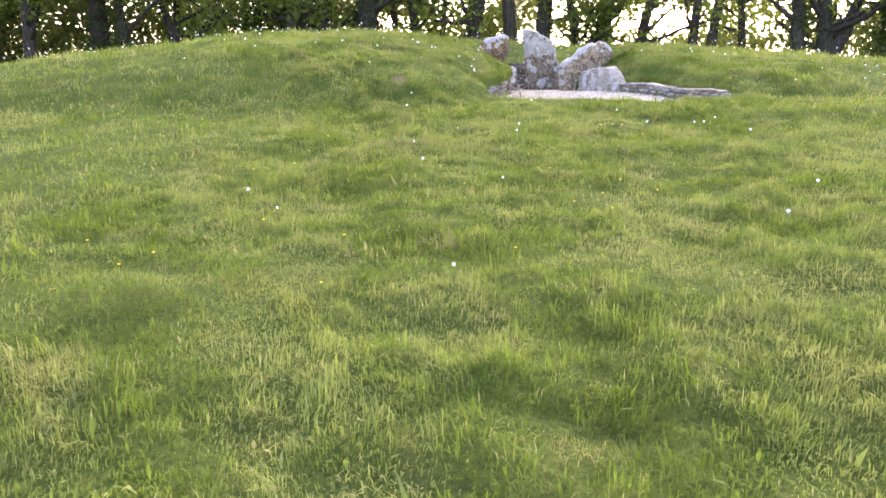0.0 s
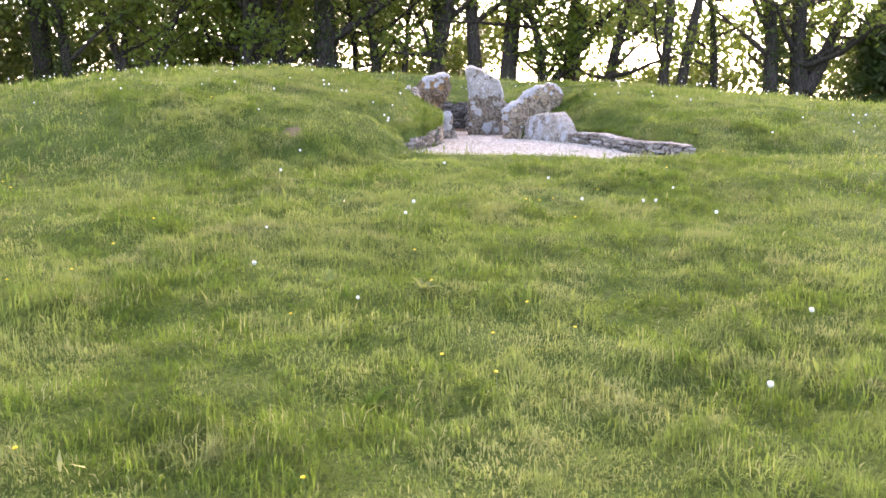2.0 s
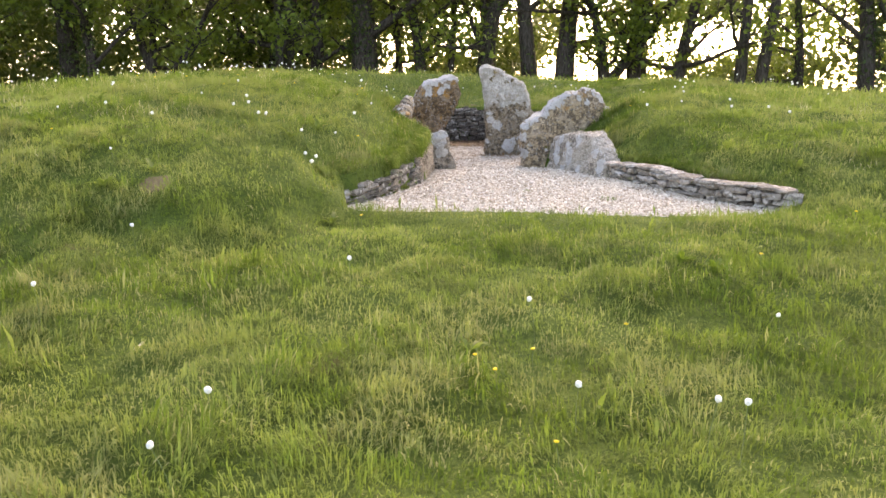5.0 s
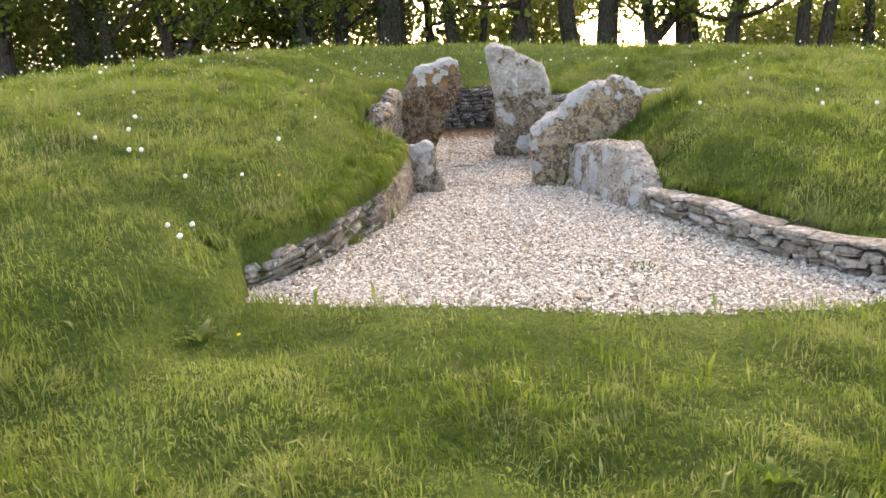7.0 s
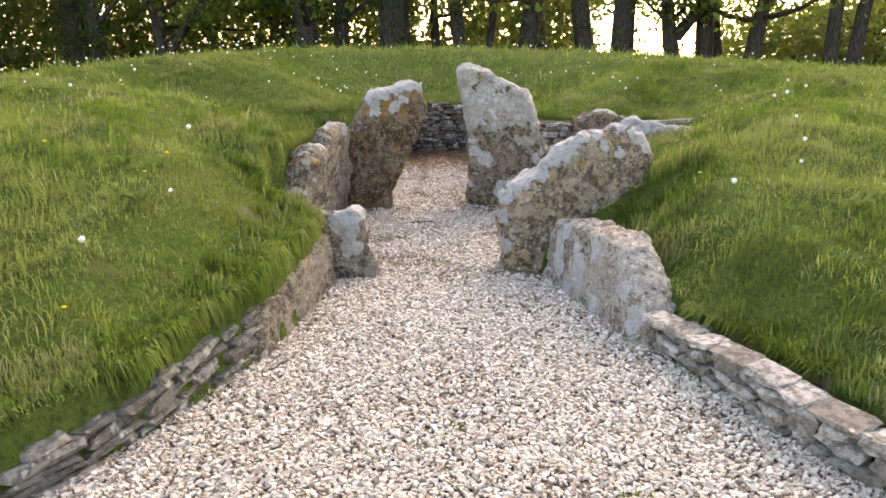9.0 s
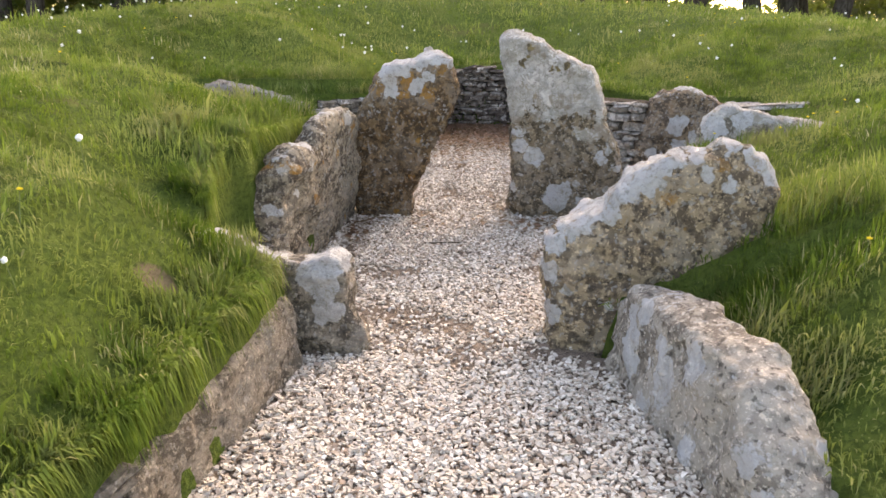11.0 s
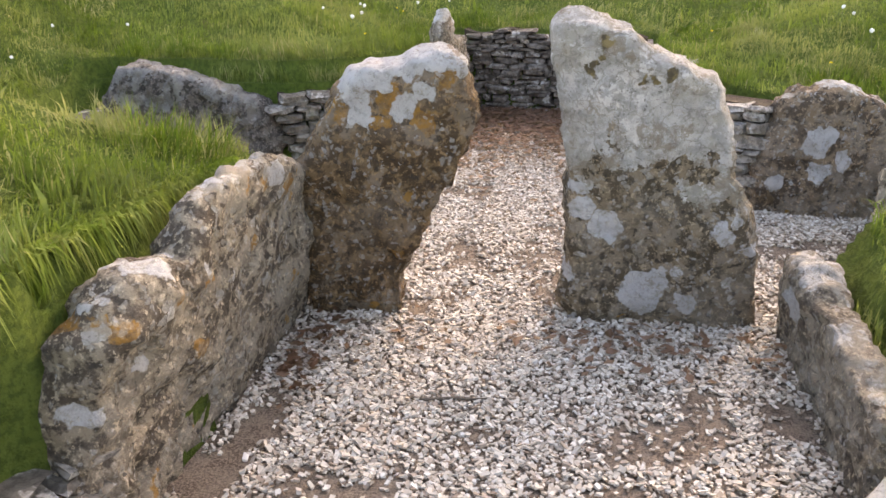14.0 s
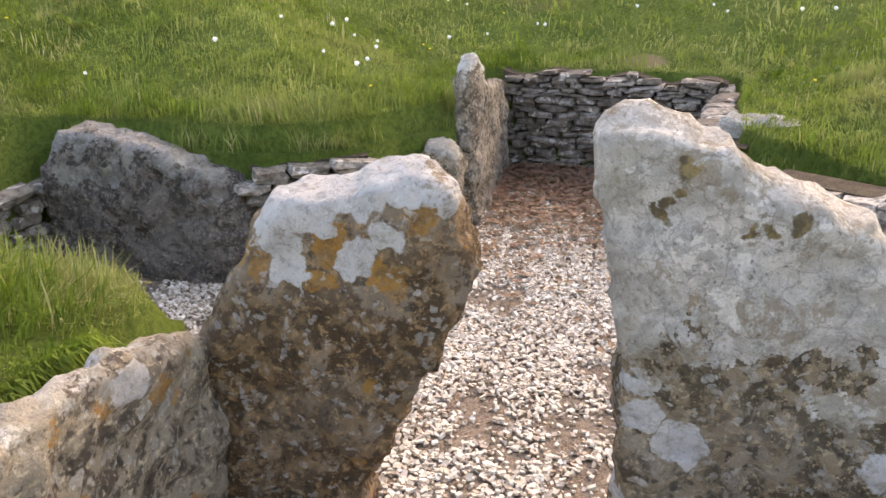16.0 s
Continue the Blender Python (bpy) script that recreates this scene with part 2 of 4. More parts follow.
def turf_material():
    n = Nodes("turf")
    pos = n.position()
    colour = n.mix(n.step(n.noise(pos, 3.0, 6.0, 0.7), 0.35, 0.65), (0.075, 0.118, 0.021), (0.115, 0.155, 0.032))
    colour = n.mix(n.step(n.noise(pos, 40.0, 4.0, 0.7), 0.45, 0.6, 0.0, 0.5), colour, (0.03, 0.055, 0.012))
    colour = n.mix(n.step(n.noise(pos, 1.3, 5.0, 0.7), 0.60, 0.72, 0.0, 0.6), colour, (0.14, 0.12, 0.05))
    sep = n.node("ShaderNodeSeparateXYZ")
    n.put(sep.inputs[0], n.offset(pos, n.noise_colour(pos, 9.0, 4.0), 0.12))
    for sx, sy, sr in BARE_SPOTS:
        dx, dy = n.math("SUBTRACT", sep.outputs[0], sx), n.math("SUBTRACT", sep.outputs[1], sy)
        d = n.math("SQRT", n.math("ADD", n.math("MULTIPLY", dx, dx), n.math("MULTIPLY", dy, dy)))
        colour = n.mix(n.step(d, sr * 0.8, sr * 1.2, 0.85, 0.0), colour, (0.20, 0.15, 0.10))
    nb = n.bump(n.noise(pos, 30.0, 6.0, 0.7), 1.0, 0.05)
    return n.finish(colour, 0.95, nb, 0.1)


def soil_material(name, a, b):
    n = Nodes(name)
    pos = n.position()
    colour = n.mix(n.step(n.noise(pos, 12.0, 6.0, 0.7), 0.35, 0.65), a, b)
    colour = n.mix(n.step(n.noise(pos, 130.0, 4.0, 0.7), 0.46, 0.56, 0.0, 0.7), colour, tuple(1.5 * v for v in b))
    colour = n.mix(n.step(n.noise(pos, 90.0, 3.0, 0.7), 0.36, 0.46, 0.6, 0.0), colour, tuple(0.6 * v for v in a))
    nb = n.bump(n.noise(pos, 60.0, 5.0, 0.7), 0.8, 0.01)
    return n.finish(colour, 0.95, nb, 0.1)


def gravel_material():
    n = Nodes("limestone gravel")
    r = n.island()
    pos = n.position()
    colour = n.ramp(r, (0.0, (0.22, 0.165, 0.125)), (0.12, (0.36, 0.295, 0.235)), (0.35, (0.50, 0.445, 0.37)), (0.75, (0.60, 0.545, 0.465)), (1.0, (0.74, 0.70, 0.63)))
    colour = n.mix(n.step(n.noise(pos, 60.0, 3.0), 0.45, 0.7, 0.0, 0.4), colour, (0.36, 0.29, 0.22))
    colour = n.mix(n.step(n.noise(pos, 1.6, 4.0, 0.6), 0.56, 0.74, 0.0, 0.4), colour, (0.36, 0.28, 0.21))
    return n.finish(colour, 0.88, n.bump(n.noise(pos, 180.0, 3.0), 0.3, 0.003), 0.2)


def leaf_material(name, a, b, c):
    n = Nodes(name)
    r = n.island()
    colour = n.ramp(r, (0.0, a), (0.5, b), (1.0, c))
    colour = n.mix(n.step(n.noise(n.position(), 0.35, 3.0), 0.35, 0.65, 0.0, 0.6), colour, tuple(1.5 * v for v in c))
    return n.finish_leaf(colour, n.mix(0.35, colour, (0.17, 0.24, 0.04)), 0.42, 0.5, 0.3)


def bark_material():
    n = Nodes("bark")
    co = n.coords()
    st = n.node("ShaderNodeMapping")
    st.inputs["Scale"].default_value = (1.0, 1.0, 0.25)
    n.put(st.inputs[0], co)
    f = n.noise(st.outputs[0], 14.0, 6.0, 0.65)
    colour = n.mix(n.step(f, 0.35, 0.65), (0.028, 0.023, 0.018), (0.075, 0.064, 0.054))
    colour = n.mix(n.step(n.noise(co, 2.0, 3.0), 0.55, 0.7, 0.0, 0.5), colour, (0.05, 0.065, 0.03))
    return n.finish(colour, 0.95, n.bump(f, 1.0, 0.05), 0.1)


def plain_material(name, colour, rough=0.7, vary=0.25, scale=30.0):
    n = Nodes(name)
    f = n.noise(n.coords(), scale, 3.0)
    return n.finish(n.mix(n.step(f, 0.3, 0.7), colour, tuple((1 - vary) * c for c in colour)), rough)


TURF, GRAVEL = turf_material(), gravel_material()
BED = soil_material("gravel bed", (0.085, 0.063, 0.048), (0.19, 0.15, 0.115))
EARTH = soil_material("earth core", (0.035, 0.028, 0.02), (0.07, 0.055, 0.04))
BARK = bark_material()
LEAF = leaf_material("young beech leaves", (0.055, 0.085, 0.012), (0.085, 0.125, 0.015), (0.12, 0.16, 0.02))
IVY = leaf_material("ivy leaves", (0.018, 0.032, 0.010), (0.028, 0.048, 0.012), (0.045, 0.07, 0.018))
FAR_LEAF = leaf_material("far leaves", (0.035, 0.055, 0.013), (0.06, 0.085, 0.018), (0.095, 0.12, 0.028))
RUBBLE_GREY = rubble_material("grey dry stone", (0.13, 0.115, 0.095), (0.20, 0.18, 0.15), (0.29, 0.265, 0.23))
RUBBLE_PALE = rubble_material("pale dry stone", (0.20, 0.175, 0.145), (0.32, 0.29, 0.25), (0.45, 0.42, 0.38))
RUBBLE_DARK = rubble_material("dark dry stone", (0.12, 0.10, 0.085), (0.19, 0.165, 0.14), (0.30, 0.27, 0.235))
SEED_WHITE = plain_material("dandelion seed down", (0.80, 0.80, 0.76), 0.9, 0.2, 200.0)
STEM_GREEN = plain_material("stem green", (0.12, 0.16, 0.05))
PETAL_YELLOW = plain_material("petal yellow", (0.75, 0.55, 0.02))
DEAD_WOOD = plain_material("dead wood", (0.16, 0.13, 0.10), 0.9, 0.5, 60.0)
STRAW = plain_material("straw", (0.55, 0.48, 0.32), 0.8)
DEAD_LEAF = leaf_material("fallen leaves", (0.10, 0.045, 0.03), (0.16, 0.075, 0.05), (0.22, 0.13, 0.09))

# ---- mesh helpers ----


def mesh_object(name, verts, faces, material, smooth=False):
    """One mesh from arrays: verts (n, 3) and faces (m, 3 or 4)."""
    verts, faces = np.asarray(verts, np.float32), np.asarray(faces, np.int32)
    me = bpy.data.meshes.new(name)
    me.vertices.add(len(verts))
    me.vertices.foreach_set("co", verts.ravel())
    k = faces.shape[1]
    me.loops.add(faces.size)
    me.loops.foreach_set("vertex_index", faces.ravel())
    me.polygons.add(len(faces))
    me.polygons.foreach_set("loop_start", np.arange(0, faces.size, k, dtype=np.int32))
    me.polygons.foreach_set("use_smooth", np.full(len(faces), smooth))
    me.update(calc_edges=True)
    me.materials.append(material)
    return new(name, me)


def part(name, me, parent, m=None, label=""):
    """A mesh as a part of parent."""
    ob = new(name, me)
    ob.parent = parent
    if m is not None:
        ob.matrix_basis = m
    return tagged(ob, label)


def value_noise(x, y, scale, seed):
    """Smooth noise in 0..1 over the plan, cell size 1 / scale."""
    x, y = x * scale + 37.3 * seed, y * scale - 17.7 * seed
    ix, iy = np.floor(x), np.floor(y)
    fx, fy = x - ix, y - iy
    fx, fy = fx * fx * (3 - 2 * fx), fy * fy * (3 - 2 * fy)

    def lattice(a, b):
        v = np.sin(a * 127.1 + b * 311.7 + seed * 74.7) * 43758.5453
        return v - np.floor(v)

    top = lattice(ix, iy) * (1 - fx) + lattice(ix + 1, iy) * fx
    low = lattice(ix, iy + 1) * (1 - fx) + lattice(ix + 1, iy + 1) * fx
    return top * (1 - fy) + low * fy


def ease(v, low, high):
    t = np.clip((v - low) / (high - low), 0, 1)
    return t * t * (3 - 2 * t)


# ---- plan of the gravel court, passage and side chambers ----
COURT = [(0.64, 11.64), (0.60, 11.85), (0.76, 12.06), (0.90, 12.4), (0.98, 12.85), (1.08, 13.2), (1.11, 14.3), (1.15, 14.62),
         (0.72, 14.64), (0.60, 14.85), (0.62, 15.05), (0.68, 15.2), (0.72, 15.6), (0.66, 16.2), (0.62, 16.75),
         (0.40, 17.0), (0.0, 17.2), (-0.5, 17.25), (-1.3, 17.7), (-1.3, 18.2), (-0.1, 18.2), (0.25, 18.45),
         (0.62, 19.15), (0.42, 20.5), (1.75, 20.5), (1.72, 19.2), (2.42, 18.3), (3.2, 18.3), (3.3, 17.9), (3.1, 17.6),
         (2.75, 17.4), (2.52, 16.95), (2.5, 16.5), (2.56, 15.7), (2.42, 15.1), (2.10, 14.85), (2.12, 14.62),
         (2.36, 14.5), (2.42, 14.1), (2.62, 13.6), (2.78, 13.3), (3.2, 12.55), (3.6, 12.05), (3.85, 11.78),
         (3.4, 11.52), (2.44, 11.38), (1.9, 11.48), (1.1, 11.56)]


def trench(x, y):
    """Room for the walls and slabs behind the court's edge."""
    t = np.where((x < 1.45) & (y < 14.3), np.where(y > 13.05, 0.035, 0.05), 0.19)
    t = np.where((x < 0.75) & (y > 14.6) & (y < 15.25), 0.12, t)
    t = np.where((x > 2.3) & (y > 14.6) & (y < 15.4), 0.08, t)
    return t * ease(y, 11.55, 11.9)


def court_distance(x, y):
    """Metres from the court's edge, minus inside."""
    best, odd = np.full(x.shape, 1e9), np.zeros(x.shape, bool)
    for (ax, ay), (bx, by) in zip(COURT, COURT[1:] + COURT[:1]):
        ex, ey = bx - ax, by - ay
        t = np.clip(((x - ax) * ex + (y - ay) * ey) / (ex * ex + ey * ey), 0, 1)
        best = np.minimum(best, np.hypot(x - ax - t * ex, y - ay - t * ey))
        cross = ((ay > y) != (by > y)) & (x < ex * (y - ay) / (ey if ey else 1e-9) + ax)
        odd ^= cross
    return np.where(odd, -best, best)


def gravel_level(x, y):
    return (-0.036 * np.clip(14.0 - y, 0, 3) + 0.008 * np.clip(y - 16, 0, 5)
            - 0.05 * np.clip(x - 2.3, 0, 2) * ease(13.2 - y, 0, 1.0) + 0.012 * (value_noise(x, y, 2.0, 5) - 0.5))


def open_ground(x, y):
    """Field and mound without the court."""
    f = 0
    for o in (-0.8, -0.4, 0, 0.4, 0.8):
        f = f + 0.2 * np.interp(y + o, [-60, -8, 0, 4.2, 6.3, 7.8, 9.0, 10.4, 12, 34, 60, 200, 2500],
                                [-6.0, -2.5, -1.5, -0.93, -0.72, -0.44, -0.36, -0.13, -0.1, -0.1, -0.6, -14, -220])
    side = np.where(x < -1.5, np.exp(-(((x + 1.5) / 7.8) ** 2)), np.exp(-(((x + 1.5) / 12.5) ** 2)))
    y0 = np.interp(x, [-8, -1.5, 0, 0.4, 0.75, 2, 3.4, 4.2, 7], [10.4, 10.0, 10.5, 10.7, 11.3, 11.7, 11.8, 11.5, 11.4])
    m = 0
    for o in (-0.25, 0, 0.25):
        m = m + side / 3 * np.interp(y - y0 + o, [0, 0.5, 1.0, 1.45, 2.25, 3.5, 4.3, 5.3, 6.6, 8, 10, 14], [0, 0.20, 0.42, 0.56, 0.76, 0.95, 1.02, 1.12, 1.25, 1.36, 1.43, 1.46])
    m = m * (1 - 0.8 * ease(y, 25.0, 36.0))
    lumps = 0.07 * (value_noise(x, y, 0.9, 1) - 0.5) + 0.075 * (value_noise(x, y, 2.3, 2) - 0.5) + 0.04 * (value_noise(x * 0.8 + y * 0.3, y * 1.3, 4.3, 12) - 0.5)
    return f + m + lumps


def ground_level(x, y):
    x, y = np.asarray(x, float), np.asarray(y, float)
    z = open_ground(x, y)
    near = (x > -4.5) & (x < 7.0) & (y > 10.0) & (y < 24.0)
    xn, yn = x[near], y[near]
    d = court_distance(xn, yn)
    g = gravel_level(xn, yn)
    left = np.interp(yn, [11.5, 11.75, 12.2, 12.7, 13.2, 14.3, 14.7, 15.2, 16.3, 17.4, 18.1, 18.3, 20.5, 21], [0.06, 0.12, 0.21, 0.29, 0.35, 0.42, 0.62, 0.77, 0.70, 0.55, 0.62, 0.74, 0.66, 0.66])
    right = np.interp(yn, [11.5, 11.8, 12.5, 13.3, 14.0, 14.7, 15.2, 16.5, 17.5, 18.5, 20.5], [-0.15, -0.06, 0.06, 0.17, 0.24, 0.20, 0.40, 0.37, 0.46, 0.60, 0.64])
    rim = left + (right - left) * ease(xn, 1.4, 2.0)
    rim = np.where(yn < 11.7, np.where((xn > 0.6) & (xn < 3.8), g + 0.01, rim), rim)
    cut = trench(xn, yn)
    w = ease(d, cut, cut + np.interp(yn, [11, 13, 14.5, 15.5, 17, 20, 22], [0.40, 0.50, 0.80, 1.2, 1.6, 2.2, 2.4]))
    zn = rim * (1 - w) + z[near] * w
    z[near] = np.where(d < 0.1 * np.minimum(1, cut / 0.1), g - 0.16, np.where(d < cut, np.minimum(rim - 0.12, zn), zn))
    return z


def spread(stops):
    """Grid lines from (start, step) stops; the last stop ends it."""
    out = []
    for (a, s), (b, _) in zip(stops, stops[1:]):
        out.append(np.arange(a, b - 1e-6, s))
    return np.concatenate(out + [[stops[-1][0]]])


def build_ground():
    gx = spread([(-1500, 300), (-300, 60), (-60, 10), (-20, 1.0), (-9, 0.25), (-2.2, 0.05), (4.6, 0.25), (11, 1.0), (22, 8), (62, 60), (302, 300), (1502, 1)])
    gy = spread([(-60, 10), (-10, 1.0), (0, 0.25), (2, 0.10), (11, 0.05), (21.5, 0.25), (30, 1.0), (62, 10), (202, 100), (2502, 1)])
    xx, yy = np.meshgrid(gx, gy)
    zz = ground_level(xx.ravel(), yy.ravel())
    nx, ny = len(gx), len(gy)
    i = (np.arange(ny - 1)[:, None] * nx + np.arange(nx - 1)).ravel()
    ob = mesh_object("ground", np.c_[xx.ravel(), yy.ravel(), zz], np.c_[i, i + 1, i + nx + 1, i + nx], TURF, True)
    tagged(ob, "rough grassy field rising to a long turf mound", "ground", kind="structure")


def build_gravel():
    gx, gy = np.arange(-1.45, 4.0, 0.05), np.arange(11.3, 20.65, 0.05)
    xx, yy = np.meshgrid(gx, gy)
    inside = court_distance(xx, yy) < 0.09
    zz = gravel_level(xx, yy)
    nx = len(gx)
    i = (np.arange(len(gy) - 1)[:, None] * nx + np.arange(nx - 1)).ravel()
    quads = np.c_[i, i + 1, i + nx + 1, i + nx]
    quads = quads[inside.ravel()[quads].all(axis=1)]
    used, inv = np.unique(quads, return_inverse=True)
    verts = np.c_[xx.ravel(), yy.ravel(), zz.ravel()][used]
    tagged(mesh_object("floor", verts, inv.reshape(-1, 4), BED, True), "trodden earth bed under pale gravel", "floor", kind="structure")
    # the loose stones
    rng = np.random.default_rng(4)
    n = 400000
    px, py = rng.uniform(-1.4, 3.95, n), rng.uniform(11.3, 20.6, n)
    d = court_distance(px, py)
    bare = value_noise(px, py, 3.2, 8) * 0.6 + value_noise(px, py, 8.0, 9) * 0.4
    worn = ease(bare, 0.52, 0.70) * (0.25 + 0.50 * ease(py, 13.6, 15.0)) + 0.12 * ease(py, 14.3, 15.2) + 0.38 * ease(d, -0.22, -0.02) * ease(py, 14.0, 14.8) * (0.4 + 0.6 * value_noise(px, py, 5.0, 27))
    keep = (d < 0.02 + 0.06 * rng.random(n) ** 3) & (rng.random(n) > worn)
    px, py = px[keep], py[keep]
    n = len(px)
    block_v, block_f = block()
    size = rng.uniform(0.0047, 0.0096, n) + 0.005 * rng.random(n) ** 5
    shape = size[:, None] * np.c_[rng.uniform(0.95, 1.5, n), rng.uniform(0.65, 1.0, n), rng.uniform(0.38, 0.65, n)]
    local = block_v[None] * shape[:, None] * (1 + rng.uniform(-0.42, 0.2, (n, 8, 3)))
    turn = rng.uniform(0, math.tau, n)
    tip = rng.normal(0, 0.3, (n, 2))
    c, s = np.cos(turn)[:, None], np.sin(turn)[:, None]
    x = local[:, :, 0] * c - local[:, :, 1] * s
    y = local[:, :, 0] * s + local[:, :, 1] * c
    z = local[:, :, 2] + x * tip[:, :1] + y * tip[:, 1:]
    base = gravel_level(px, py) + shape[:, 2] * 0.55 + rng.uniform(0, 0.010, n)
    verts = np.stack([x + px[:, None], y + py[:, None], z + base[:, None]], -1).reshape(-1, 3)
    faces = (block_f[None] + 8 * np.arange(n)[:, None, None]).reshape(-1, 3)
    tagged(mesh_object("gravel", verts, faces, GRAVEL), "loose cream limestone gravel covering the court and passage", "gravel", kind="stuff")


def block():
    """Corners and triangles of a unit block."""
    v = np.array([(x, y, z) for x in (-1, 1) for y in (-1, 1) for z in (-1, 1)], float) * 0.8
    f = np.array([(0, 1, 3), (0, 3, 2), (4, 6, 7), (4, 7, 5), (0, 4, 5), (0, 5, 1), (2, 3, 7), (2, 7, 6), (1, 5, 7), (1, 7, 3)])
    return v, f


def blades(px, py, pz, length, width, rng, flop):
    """Bent kite-shaped blades: 4 vertices and 2 triangles each."""
    n = len(px)
    a = 2.6 * math.tau * value_noise(px, py, 2.6, 41) + rng.normal(0, 0.95, n)
    lean = np.abs(rng.normal(1.15 if flop > 1 else 0.45, flop, n))
    dx, dy = np.cos(a), np.sin(a)
    face = a + math.pi / 2 + rng.normal(0, 0.5, n)
    wx, wy = np.cos(face) * width / 2, np.sin(face) * width / 2
    out_mid, up_mid = length * 0.5 * np.sin(lean * 0.6), length * 0.5 * np.cos(lean * 0.6)
    out_tip, up_tip = out_mid + length * 0.5 * np.sin(lean * 1.5), up_mid + length * 0.5 * np.cos(np.clip(lean * 1.5, 0, 1.9))
    v = np.empty((n, 4, 3))
    v[:, 0] = np.c_[px, py, pz - 0.01]
    v[:, 1] = np.c_[px + dx * out_mid + wx, py + dy * out_mid + wy, pz + up_mid]
    v[:, 2] = np.c_[px + dx * out_mid - wx, py + dy * out_mid - wy, pz + up_mid]
    v[:, 3] = np.c_[px + dx * out_tip, py + dy * out_tip, pz + np.maximum(up_tip, 0.004)]
    f = np.array([(0, 1, 2), (2, 1, 3)])
    return v.reshape(-1, 3), (f[None] + 4 * np.arange(n)[:, None, None]).reshape(-1, 3)


def scatter(rng, x0, x1, y0, y1, density):
    n = int((x1 - x0) * (y1 - y0) * density)
    return rng.uniform(x0, x1, n), rng.uniform(y0, y1, n)


def build_grass():
    rng = np.random.default_rng(11)
    sets = []
    # (x0, x1, y0, y1, soft border, blades per square metre, length, width): zones that fade into one another
    for x0, x1, y0, y1, soft, dens, ln, wd in [
        (-3.2, 5.4, 1.2, 12.6, 2.2, 6400, 0.045, 0.0056),
        (-3.8, 6.2, 10.8, 21.8, 1.8, 4800, 0.045, 0.0060),
        (-9.0, 11.0, 2.0, 25.0, 3.0, 620, 0.058, 0.0115),
        (-14.0, 16.0, -4.0, 32.0, 5.0, 170, 0.075, 0.018),
    ]:
        px, py = scatter(rng, x0, x1, y0, y1, dens)
        fade = np.minimum(np.minimum(px - x0, x1 - px), np.minimum(py - y0, y1 - py)) / soft + 0.5 * (value_noise(px, py, 0.7, 17) - 0.5)
        core = np.minimum(np.minimum(px + 2.6, 4.9 - px), np.minimum(py - 2.0, 21.2 - py))
        share = ease(fade, 0.0, 1.0) * (1 - 0.92 * ease(core, 0.0, 1.2) if wd > 0.01 else 1.0)
        keep = rng.random(len(px)) < share
        px, py = px[keep], py[keep]
        d = np.full(px.shape, 9.0)
        near = (px > -1.6) & (px < 4.2) & (py > 11.2) & (py < 20.8)
        d[near] = court_distance(px[near], py[near])
        clump = 0.25 * value_noise(px, py, 2.2, 3) + 0.35 * value_noise(px + 0.1 * value_noise(px, py, 4.0, 8), py, 6.0, 4) + 0.40 * value_noise(px, py, 13.0, 44)
        keep = (d > 0.01 + trench(px, py)) & (rng.random(len(px)) < 0.4 + 1.1 * clump)
        for sx, sy, sr in BARE_SPOTS:
            keep &= (np.hypot(px - sx, py - sy) > sr * (0.75 + 0.6 * value_noise(px, py, 9.0, 19))) | (rng.random(len(px)) < 0.12)
        px, py, d, clump = px[keep], py[keep], d[keep], clump[keep]
        tall = 1 + 0.7 * ease(value_noise(px, py, 3.1, 14), 0.55, 0.85) + 0.8 * ease(value_noise(px, py, 6.3, 15), 0.66, 0.9)
        length = ln * rng.uniform(0.35, 1.25, len(px)) * (0.15 + 1.75 * clump) * tall
        # tussock crowns stand a little above the turf
        sets.append(blades(px, py, ground_level(px, py) + 0.035 * ease(clump, 0.45, 0.8) * ease(d, 0.1, 0.4), length, wd * rng.uniform(0.7, 1.3, len(px)), rng, 1.15))
    # turf hanging over the kerb and the low wall
    for ax, ay, bx, by, n, drop in [(1.00, 14.30, 1.04, 13.15, 2600, 0.15), (1.03, 13.15, 0.86, 12.45, 1600, 0.11), (0.86, 12.45, 0.40, 11.82, 1600, 0.10), (2.96, 13.35, 3.9, 12.0, 1800, 0.05), (0.62, 15.0, 0.60, 14.62, 1100, 0.16), (0.52, 16.4, 0.50, 15.1, 1500, 0.14)]:
        t = rng.random(n)
        side = -1 if ax < 2 else 1
        px, py = ax + (bx - ax) * t + side * np.abs(rng.normal(0, 0.035, n)), ay + (by - ay) * t
        d = court_distance(px, py)
        back = np.maximum(0.0, trench(px, py) + 0.012 - d)
        px = px + side * back
        v, f = blades(px, py, ground_level(px, py), rng.uniform(0.03, 0.08, n), 0.006 * rng.uniform(0.7, 1.3, n), rng, 0.8)
        v = v.reshape(-1, 4, 3)
        reach = rng.uniform(0.015, 0.10, n) * (0.4 + 0.9 * value_noise(px, py, 7.0, 33))
        for k, share in ((1, 0.6), (2, 0.6), (3, 1.0)):
            v[:, k, 0] = v[:, k, 0] * 0.3 + (px + v[:, k, 0] - px) * 0.7 - side * reach * share
        v[:, 3, 2] = v[:, 0, 2] - drop * rng.uniform(-0.3, 1.0, n)
        sets.append((v.reshape(-1, 3), f))
    count, vs, fs = 0, [], []
    for v, f in sets:
        vs.append(v)
        fs.append(f + count)
        count += len(v)
    tagged(mesh_object("grass", np.concatenate(vs), np.concatenate(fs), GRASS), "rough green meadow grass with dry yellow patches", "grass", kind="stuff")


